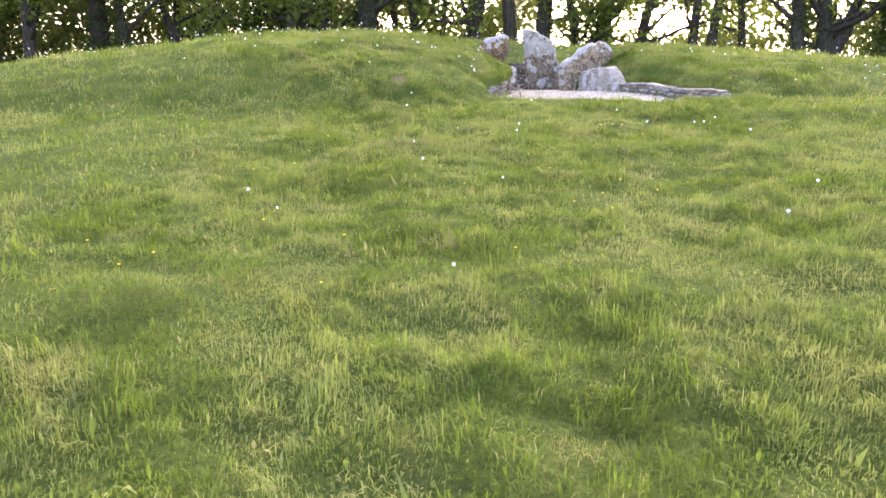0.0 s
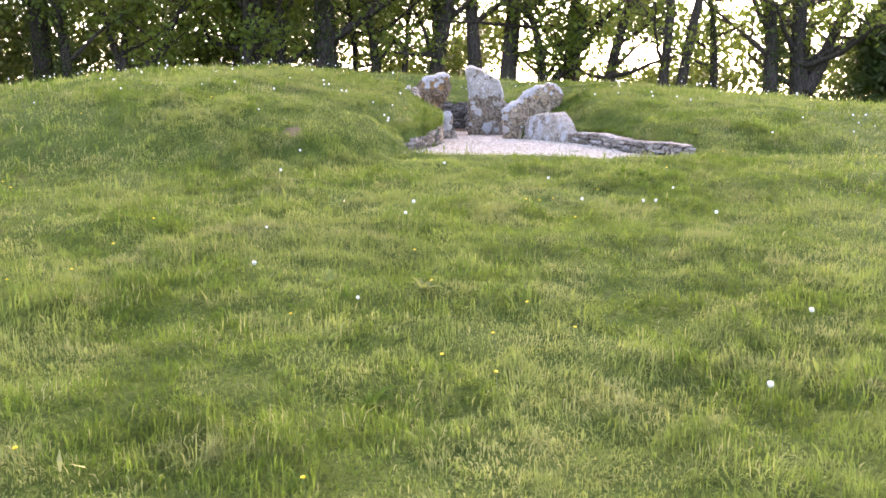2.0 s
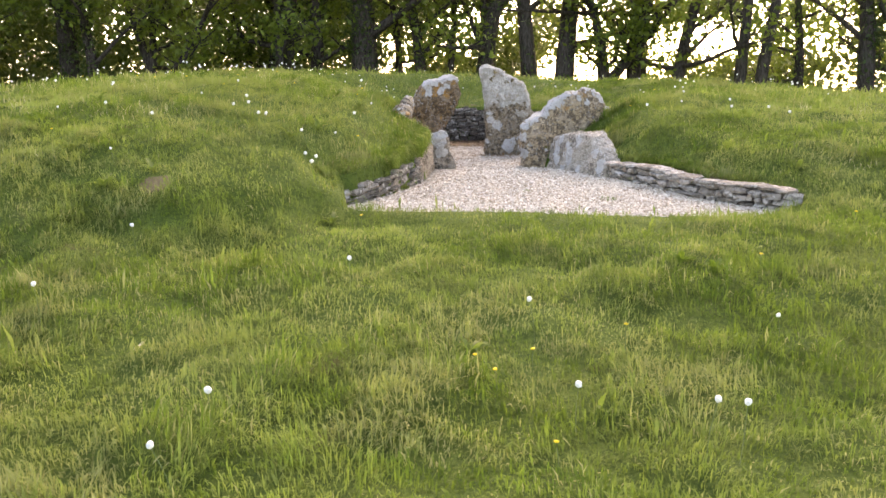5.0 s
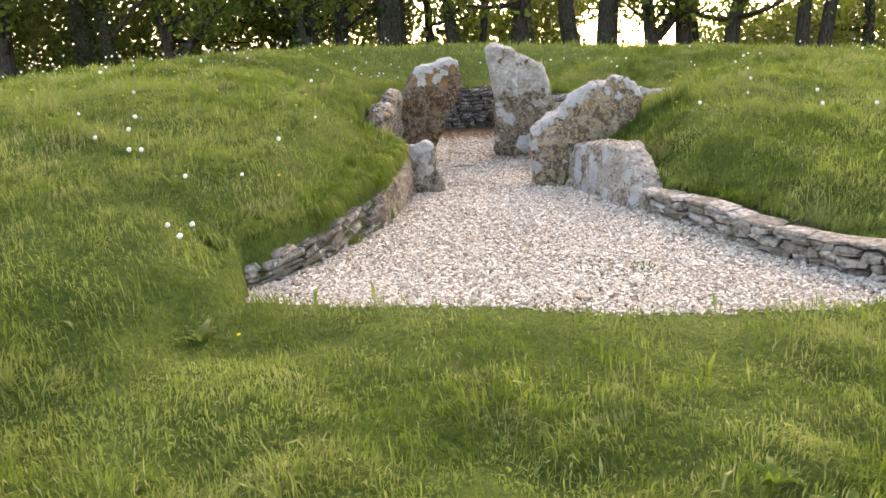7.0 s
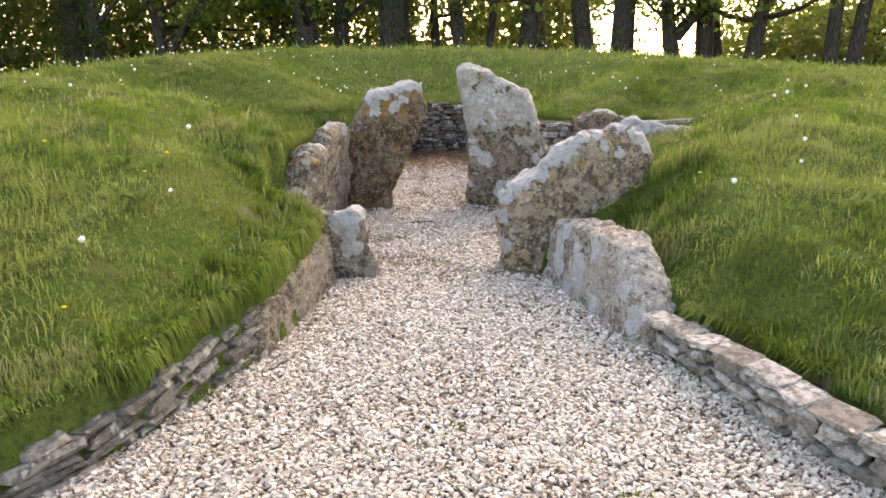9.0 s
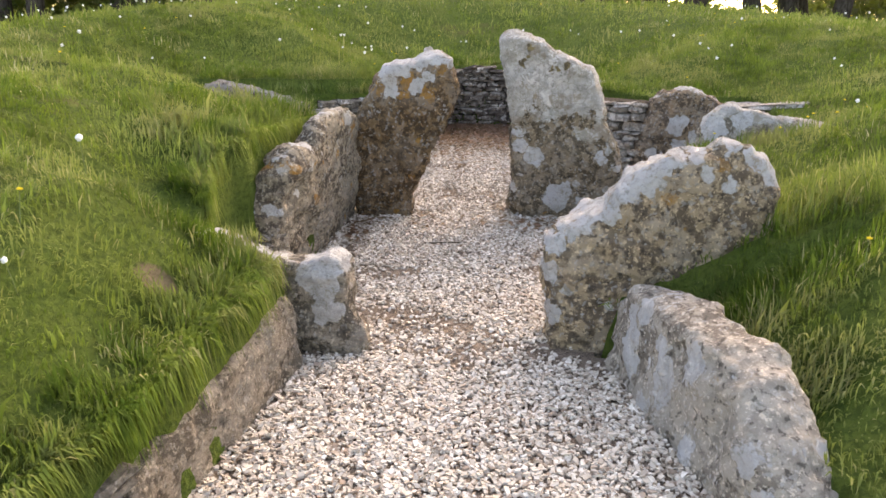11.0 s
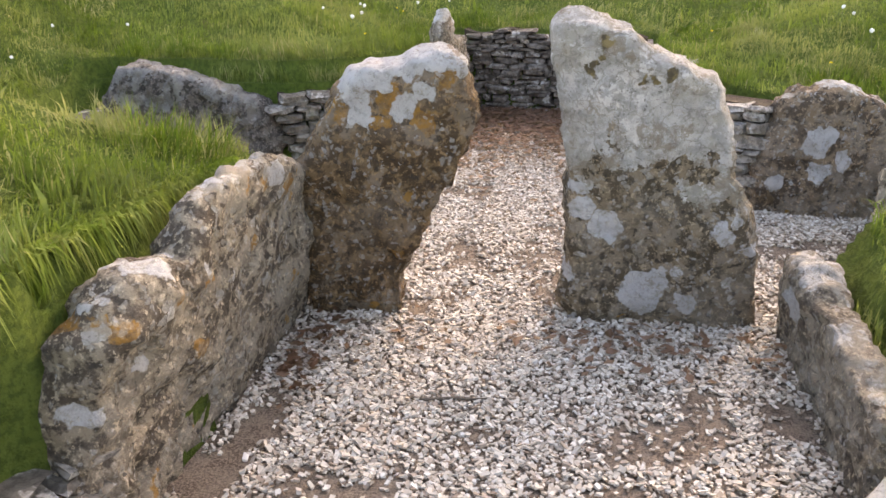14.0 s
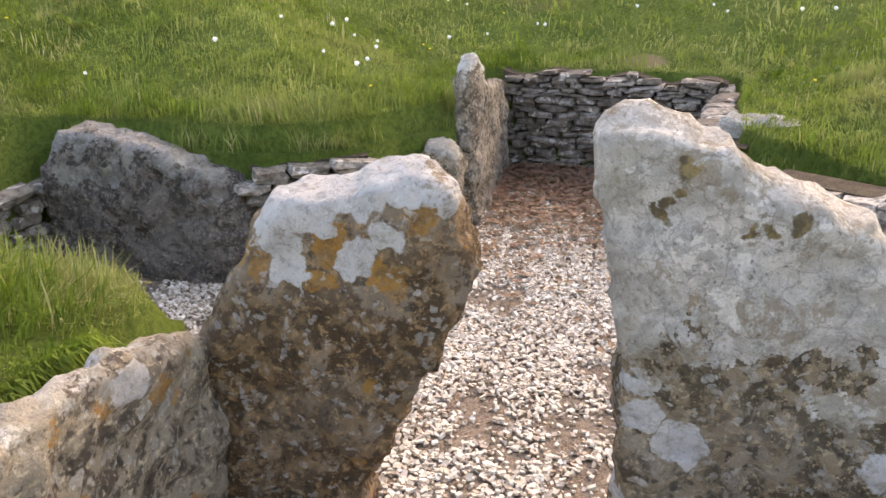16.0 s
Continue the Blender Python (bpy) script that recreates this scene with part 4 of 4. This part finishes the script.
# ---- grass ----
build_grass()
tuft("long_grass", "rank dark grass against the stones",
     [(2.74, 14.5, 0.12, 700, 0.093), (2.62, 14.35, 0.10, 400, 0.07), (2.9, 13.9, 0.15, 500, 0.08), (2.95, 14.4, 0.25, 800, 0.099), (3.1, 14.8, 0.22, 700, 0.124), (0.85, 14.28, 0.16, 700, 0.085), (0.6, 14.25, 0.16, 500, 0.075),
      (0.25, 15.2, 0.2, 600, 0.11), (0.46, 14.75, 0.09, 500, 0.09), (0.47, 14.98, 0.09, 600, 0.10), (0.47, 15.25, 0.08, 500, 0.10), (0.3, 15.8, 0.18, 500, 0.136), (0.15, 16.5, 0.25, 600, 0.155), (2.75, 16.3, 0.2, 500, 0.087), (3.3, 17.0, 0.25, 600, 0.112),
      (-0.4, 18.48, 0.3, 1100, 0.12), (-1.1, 18.5, 0.28, 900, 0.11), (0.05, 18.62, 0.25, 700, 0.11), (1.0, 20.85, 0.35, 900, 0.093), (0.4, 20.8, 0.25, 600, 0.10), (3.0, 18.6, 0.35, 900, 0.09), (2.2, 18.8, 0.3, 700, 0.09), (0.2, 19.2, 0.3, 700, 0.09), (2.62, 12.1, 0.07, 90, 0.031), (2.0, 12.55, 0.05, 40, 0.025)]
     + [(0.45 + 0.36 * i / 6, 11.9 + 0.60 * i / 6, 0.09, 260, 0.065) for i in range(7)] + [(0.90, 12.75 + 0.25 * i, 0.09, 300, 0.07) for i in range(7)]
     + [(3.07 + 0.13 * i, 13.22 - 0.18 * i, 0.10, 260, 0.075) for i in range(6)], 21)


# ---- flowers and litter ----
def flower_head(name, radius, material, seed, flat=1.0):
    rng = random.Random(seed)
    bm = bmesh.new()
    bmesh.ops.create_icosphere(bm, subdivisions=2, radius=radius)
    for v in bm.verts:
        v.co *= rng.uniform(0.78, 1.12)
        v.co.z *= flat
    me = bpy.data.meshes.new(name)
    bm.to_mesh(me)
    bm.free()
    me.materials.append(material)
    return me


def stem_mesh(height, bend, r=0.0016):
    v, f = tube([(0, 0, -0.02), (bend * 0.3, 0, height * 0.5), (bend, 0, height)], [r, r, r * 0.8], 5)
    me = bpy.data.meshes.new("stem")
    me.from_pydata(v, [], f)
    me.materials.append(STEM_GREEN)
    return me


def tube(points, radii, sides):
    """Tapered tube along points: vertex and face lists."""
    verts, faces = [], []
    pts = [Vector(p) for p in points]
    for i, (p, r) in enumerate(zip(pts, radii)):
        way = (pts[min(i + 1, len(pts) - 1)] - pts[max(i - 1, 0)]).normalized()
        a = way.orthogonal().normalized() if i == 0 else (a - way * a.dot(way)).normalized()
        b = way.cross(a)
        for k in range(sides):
            t = math.tau * k / sides
            verts.append(tuple(p + (a * math.cos(t) + b * math.sin(t)) * r))
    for i in range(len(pts) - 1):
        for k in range(sides):
            q = (k + 1) % sides
            faces.append((i * sides + k, i * sides + q, (i + 1) * sides + q, (i + 1) * sides + k))
    return verts, faces


def flower(name, label, category, group, height, bend, head):
    root = tagged(new(name), label, category, group)
    part("stem", stem_mesh(height, bend), root)
    part("head", head, root, pose(bend, 0, height + 0.008))
    return root


def plant_flowers():
    rng = random.Random(5)
    heads = [flower_head("head", r, SEED_WHITE, i) for i, r in enumerate((0.0135, 0.0105, 0.012))]
    clocks = [flower("dandelion_clock", "white dandelion clock on a thin stem in the grass", "dandelion", "dandelion clocks", h, b, hd)
              for (h, b), hd in zip(((0.15, 0.02), (0.10, -0.015), (0.19, 0.03)), heads)]
    cups = [flower("buttercup", "small yellow buttercup in the grass", "buttercup", "buttercups", h, 0.01, flower_head("head", 0.010, PETAL_YELLOW, 9 + i, 0.5)) for i, h in enumerate((0.09, 0.12))]
    spots = [(0.55, 12.68), (0.47, 12.26), (0.40, 11.37), (0.44, 11.42), (-0.26, 7.73), (2.46, 7.97), (2.92, 7.9), (0.08, 4.24), (-0.65, 13.27), (-0.4, 12.9), (0.62, 13.4), (0.3, 12.0),
             (-0.1, 12.2), (2.94, 9.07), (1.89, 9.05), (0.4, 11.55), (-1.8, 12.2), (-1.5, 12.7), (-0.9, 11.9), (-3.3, 13.09), (3.7, 14.5), (4.3, 13.6), (-0.3, 19.3), (-1.6, 19.8), (2.2, 5.2), (-1.1, 5.6), (-1.3, 5.7)]
    while len(spots) < 340:
        x, y = rng.uniform(-7, 8), rng.uniform(3, 25) if rng.random() < 0.35 else rng.uniform(11.5, 24)
        if rng.random() < 0.25:
            x, y = rng.gauss(-3, 3.0), rng.gauss(20.0, 2.5)
        if float(court_distance(np.array([x]), np.array([y]))[0]) > 0.5:
            spots.append((x, y))
    made = set()
    for i, (x, y) in enumerate(spots):
        k = i % 3
        z = float(ground_level(np.array([x]), np.array([y]))[0])
        m = pose(x, y, z, rng.uniform(-8, 8), rng.uniform(-8, 8), rng.uniform(0, 360))
        if k in made:
            copy_thing(clocks[k], m)
        else:
            clocks[k].matrix_basis = m
            made.add(k)
    made = set()
    for i in range(110):
        while True:
            x, y = rng.gauss(0.2, 2.6), rng.uniform(4, 23)
            if i < 25:
                x, y = rng.gauss(3.6, 0.9), rng.uniform(16, 22)
            if float(court_distance(np.array([x]), np.array([y]))[0]) > 0.12:
                break
        z = float(ground_level(np.array([x]), np.array([y]))[0])
        m = pose(x, y, z, rng.uniform(-8, 8), rng.uniform(-8, 8), rng.uniform(0, 360))
        if i % 2 in made:
            copy_thing(cups[i % 2], m)
        else:
            cups[i % 2].matrix_basis = m
            made.add(i % 2)


def dry_tufts():
    """Thin bleached stems left standing on the mound and field."""
    rng = random.Random(23)
    spots = []
    while len(spots) < 150:
        x, y = rng.uniform(-6, 7), rng.uniform(11, 24)
        if rng.random() < 0.5:
            x, y = rng.gauss(-2.2, 1.8), rng.gauss(15.0, 1.8)
        if float(court_distance(np.array([x]), np.array([y]))[0]) > 0.6:
            spots.append((x, y, rng.uniform(0.05, 0.22), rng.randint(10, 34), rng.uniform(0.05, 0.10)))
    tuft("dry_grass", "wisps of bleached dry grass on the turf", spots, 24, DRY_GRASS)


def twig(label, a, b, r, material, seed):
    rng = random.Random(seed)
    a, b = Vector(a), Vector(b)
    pts = [a.lerp(b, i / 5) + Vector((rng.uniform(-1, 1), rng.uniform(-1, 1), 0)) * (b - a).length * 0.03 for i in range(6)]
    v, f = tube(pts, [r, r, r * 0.95, r * 0.9, r * 0.8, r * 0.5], 6)
    tagged(mesh_object("twig", v, f, material, True), label, "twig")


def fallen_leaves():
    rng = np.random.default_rng(31)
    n = 4200
    px, py = rng.uniform(0.45, 1.75, n), 20.45 - np.abs(rng.normal(0, 0.75, n))
    m = 150
    px, py = np.r_[px, rng.normal(0.72, 0.10, m), rng.normal(1.9, 0.45, m)], np.r_[py, rng.normal(16.3, 0.22, m), rng.normal(16.58, 0.13, m)]
    keep = court_distance(px, py) < -0.03
    px, py = px[keep], py[keep]
    n = len(px)
    a, s = rng.uniform(0, math.tau, n), rng.uniform(0.014, 0.032, n)
    z = gravel_level(px, py) + rng.uniform(0.018, 0.034, n)
    v = np.empty((n, 4, 3))
    for k, (fx, fy) in enumerate(((-1, 0), (0, 0.55), (1, 0), (0, -0.55))):
        v[:, k] = np.c_[px + s * (fx * np.cos(a) - fy * np.sin(a)), py + s * (fx * np.sin(a) + fy * np.cos(a)), z + rng.uniform(-0.006, 0.01, n)]
    f = np.arange(4 * n).reshape(n, 4)
    tagged(mesh_object("leaf_litter", v.reshape(-1, 3), f, DEAD_LEAF), "brown dead leaves lying on the gravel", "leaf litter", kind="stuff")


def weeds():
    """Low rosettes of broad leaves."""
    rng = random.Random(8)
    me = bpy.data.meshes.new("leaf")
    v, f = [], []
    for i in range(6):
        t = i / 5
        w = 0.016 * math.sin(math.pi * min(1, 0.12 + 0.86 * t)) * (1 + 0.25 * math.sin(9 * t))
        z = 0.045 * math.sin(2.2 * t)
        v += [(0.11 * t, -w, z), (0.11 * t, w, z), (0.11 * t, 0, z - 0.006)]
    for i in range(5):
        a = 3 * i
        f += [(a, a + 2, a + 5, a + 3), (a + 2, a + 1, a + 4, a + 5)]
    me.from_pydata(v, [], f)
    me.materials.append(LONG_GRASS)
    first = tagged(new("weed"), "low rosette of broad green leaves in the grass", "weed", "broad-leaved weeds")
    for i in range(8):
        part("leaf", me, first, pose(0, 0, 0.01, 0, rng.uniform(-22, 5), 45 * i + rng.uniform(-18, 18)) @ Matrix.Scale(rng.uniform(0.7, 1.2), 4))
    spots = [(0.30, 12.35), (0.12, 12.1), (-0.3, 12.6), (0.5, 13.3), (-1.0, 13.0)]
    while len(spots) < 46:
        x, y = rng.uniform(-2.5, 4.5), rng.uniform(4, 21)
        if float(court_distance(np.array([x]), np.array([y]))[0]) > 0.35:
            spots.append((x, y))
    for i, (x, y) in enumerate(spots):
        z = float(ground_level(np.array([x]), np.array([y]))[0])
        m = pose(x, y, z, rng.uniform(-6, 6), rng.uniform(-6, 6), rng.uniform(0, 360))
        if i:
            copy_thing(first, m)
        else:
            first.matrix_basis = m


fallen_leaves()
weeds()
twig("thin dark twig lying on the gravel", (1.22, 16.05, 0.018), (1.46, 16.1, 0.02), 0.006, DEAD_WOOD, 1)
twig("thin dark twig lying on the gravel", (1.75, 17.6, 0.02), (1.55, 17.75, 0.022), 0.005, DEAD_WOOD, 2)
twig("pale dry stalk lying on the grass", (0.17, 8.88, -0.34), (0.18, 9.06, -0.33), 0.008, STRAW, 3)

# ---- trees ----


def leaf_cloud(centres, spread_xyz, count, size, rng, flat=False):
    """Small kite leaves round each centre."""
    c = np.repeat(np.asarray(centres, float), count, axis=0)
    p = c + rng.normal(0, 1, c.shape) * np.asarray(spread_xyz)
    n = len(p)
    u = rng.normal(0, 1, (n, 3))
    u /= np.linalg.norm(u, axis=1)[:, None]
    w = np.cross(u, rng.normal(0, 1, (n, 3)))
    w /= np.linalg.norm(w, axis=1)[:, None]
    s = (size * rng.uniform(0.6, 1.4, n))[:, None]
    v = np.stack([p - u * s, p + w * s * 0.55, p + u * s, p - w * s * 0.55], 1)
    return v.reshape(-1, 3), np.arange(4 * n).reshape(n, 4)


def tree(label, x, y, r, height, lean, leaves, ivy, seed, low=2.2, fork=False):
    """Tapered crooked trunk with limbs and twigs, a leafy crown, and ivy where it grows."""
    rng, nrng = random.Random(seed), np.random.default_rng(seed)
    z0 = float(ground_level(np.array([x]), np.array([y]))[0])
    root = tagged(new("tree"), label, "tree", "trees behind the mound")
    root.matrix_basis = pose(x, y, z0)
    verts, faces, ends = [], [], []

    def limb(points, radii, sides):
        v, f = tube(points, radii, sides)
        k = len(verts)
        verts.extend(v)
        faces.extend(tuple(i + k for i in q) for q in f)

    def grow(start, way, length, radius, level):
        pts, p, d = [start], start, way.normalized()
        n = 6 if level < 2 else 4
        for i in range(n):
            d = (d + Vector((rng.uniform(-1, 1), rng.uniform(-1, 1), rng.uniform(-0.35, 0.75))) * (0.13 + 0.10 * level)).normalized()
            p = p + d * length / n
            pts.append(p)
        limb(pts, [radius * (1 - 0.72 * i / n) for i in range(n + 1)], 8 if level == 0 else 5 if level == 1 else 4)
        if level < 3:
            for _ in range((10, 5, 3)[level]):
                t = rng.uniform(0.18 if level == 0 else 0.3, 1.0)
                k = min(int(t * n), n - 1)
                q = pts[k].lerp(pts[k + 1], t * n - k)
                if level == 0 and q.z < low:
                    q = pts[-1].lerp(pts[n // 2], rng.random())
                a = rng.uniform(0, math.tau)
                out = Vector((math.cos(a), math.sin(a), rng.uniform(0.0, 0.9)))
                grow(q, out, length * rng.uniform(0.26, 0.46), radius * (0.42 if level == 0 else 0.5) * (1 - 0.5 * t), level + 1)
        if level >= 2:
            ends.append(tuple(pts[-1]))
            ends.append(tuple(pts[2]))
        return pts

    main = grow(Vector((0, 0, -0.3)), Vector((lean, rng.uniform(-0.05, 0.05), 1)), height * 0.85, r, 0)
    if fork:
        grow(Vector((lean * 1.2, 0, 1.6)), Vector((0.75, 0, 1)), height * 0.6, r * 0.7, 0)
    # root flare
    limb([(0, 0, -0.4), (0, 0, 0.1), (0, 0, 0.7)], [r * 1.6, r * 1.25, r * 1.0], 9)
    trunk = mesh_object("trunk", verts, faces, BARK, True)
    trunk.parent = root
    if leaves:
        per = max(4, int(leaves / len(ends)))
        v, f = leaf_cloud(ends, (0.55, 0.55, 0.40), per, 0.125, nrng)
        crown = mesh_object("crown", v, f, LEAF)
        crown.parent = root
    if ivy:
        cs, m = [], 90
        for _ in range(m):
            t = rng.random() ** 1.2 * 0.75
            k = min(int(t * 6), 5)
            q = main[k].lerp(main[k + 1], t * 6 - k)
            a = rng.uniform(0, math.tau)
            cs.append(tuple(q + Vector((math.cos(a), math.sin(a), 0)) * r * (1.0 - 0.5 * t)))
        v, f = leaf_cloud(cs, (0.2, 0.2, 0.3), ivy // m, 0.09, nrng)
        coat = mesh_object("ivy", v, f, IVY)
        coat.parent = trunk
    return root


IVY_CLAD, LEAFY, BARE = "ivy-clad dark trunk with young leaves behind the mound", "tall tree in fresh spring leaf behind the mound", "slender crooked tree with thin spring leaf against bright sky"
# unseen tops of the 18-19 m trees are added to shade the field
# x, y, radius, height, lean, leaves, ivy, fork
for i, (x, y, r, h, lean, lv, iv, fk) in enumerate([
    (-22.5, 43, 0.35, 13, 0.0, 5000, 900, False), (-19.6, 41, 0.38, 14, 0.02, 5200, 0, False), (-17.0, 43, 0.55, 15, 0.0, 5200, 2600, False), (-15.2, 41, 0.30, 13, 0.05, 4200, 1800, False),
    (-13.6, 42, 0.22, 12, 0.10, 3600, 0, False), (-12.6, 42, 0.26, 12, -0.16, 3600, 0, True), (-9.5, 47, 0.28, 12, 0.08, 4600, 0, False), (-7.2, 42, 0.52, 15, 0.0, 4200, 900, False),
    (-6.2, 43, 0.35, 14, 0.03, 3600, 900, False), (-3.6, 42, 0.68, 15, -0.01, 4200, 3000, False), (-2.4, 44, 0.22, 13, 0.02, 3000, 0, False), (-1.1, 42, 0.28, 14, 0.0, 2800, 700, False),
    (-0.2, 43, 0.18, 12, -0.02, 2600, 0, False), (1.1, 42, 0.42, 13.5, 0.04, 2800, 1200, False), (2.0, 43, 0.34, 14, -0.03, 2600, 600, False), (3.7, 42, 0.38, 18, -0.07, 3400, 500, False),
    (4.7, 42, 0.46, 19, 0.03, 3600, 900, False), (6.7, 42, 0.34, 8, -0.03, 700, 500, True), (7.9, 43, 0.36, 18, 0.05, 2600, 0, False), (8.8, 45, 0.26, 18, 0.0, 2600, 0, False),
    (9.2, 42, 0.32, 13, 0.28, 2400, 0, False), (11.7, 41, 0.27, 18, 0.02, 3000, 0, False), (12.4, 41, 0.28, 18, 0.10, 3000, 0, False), (15.0, 43, 0.26, 10, -0.04, 1300, 700, False),
    (16.7, 41, 0.42, 14, 0.02, 2300, 1500, False), (18.5, 41, 0.50, 13, -0.06, 1600, 1200, True), (20.6, 46, 0.25, 9, 0.05, 1200, 0, False), (-25.5, 45, 0.40, 14, 0.05, 4800, 1200, False), (-28.5, 43, 0.40, 14, 0.0, 4800, 1200, False),
]):
    tree(IVY_CLAD if iv >= 900 else LEAFY if lv > 2400 else BARE, x, y, r, h, lean, lv, iv, 100 + i, 2.2 if lv > 2400 else 1.6, fk)


def conifer(x, y, height, width, seed):
    """Dark evergreen with drooping tiers of needles."""
    nrng, rng = np.random.default_rng(seed), random.Random(seed)
    z0 = float(ground_level(np.array([x]), np.array([y]))[0])
    root = tagged(new("conifer"), "dark evergreen standing apart at the wood's edge", "tree", "trees behind the mound")
    root.matrix_basis = pose(x, y, z0)
    v, f = tube([(0, 0, -0.3), (0.05, 0, height * 0.5), (0, 0, height)], [0.25, 0.16, 0.03], 8)
    mesh_object("trunk", v, f, BARK, True).parent = root
    cs = []
    for _ in range(560):
        t = rng.random() ** 0.8
        q = width * (1 - t) ** 0.7 * math.sqrt(rng.random()) * rng.uniform(0.7, 1.1)
        a = rng.uniform(0, math.tau)
        cs.append((q * math.cos(a), q * math.sin(a), 0.3 + t * (height - 0.3)))
    v, f = leaf_cloud(cs, (0.32, 0.32, 0.18), 18, 0.15, nrng)
    mesh_object("crown", v, f, IVY).parent = root


conifer(22.2, 41.0, 5.6, 3.4, 5)
conifer(26.5, 42.0, 6.5, 3.4, 6)


def far_wood():
    """Loose foliage of the wood beyond the first trees, thinner to the east."""
    rng = np.random.default_rng(77)
    n = 22000
    x, y = rng.uniform(-40, 34, n), rng.uniform(45, 58, n)
    top = np.interp(x, [-40, -4, 3, 8, 20, 34], [10.5, 9.5, 9.0, 7.5, 5.0, 3.0])
    z = -0.5 + (top + 0.5) * rng.random(n)
    gap = 0.6 * value_noise(x, z * 1.3, 0.45, 6) + 0.4 * value_noise(x, z, 1.2, 7)
    thin = np.interp(x, [-40, -3, 3, 8, 34], [0.28, 0.36, 0.50, 0.61, 0.67])
    thin = thin - 0.12 * ease(1.8 - z, 0, 1.5)
    keep = gap > thin
    cs = np.c_[x, y, z][keep]
    v, f = leaf_cloud(cs, (0.45, 0.45, 0.32), 7, 0.19, rng)
    tagged(mesh_object("far_wood", v, f, FAR_LEAF), "fresh green woodland foliage beyond the trees", "woodland", kind="stuff")


far_wood()
dry_tufts()
plant_flowers()
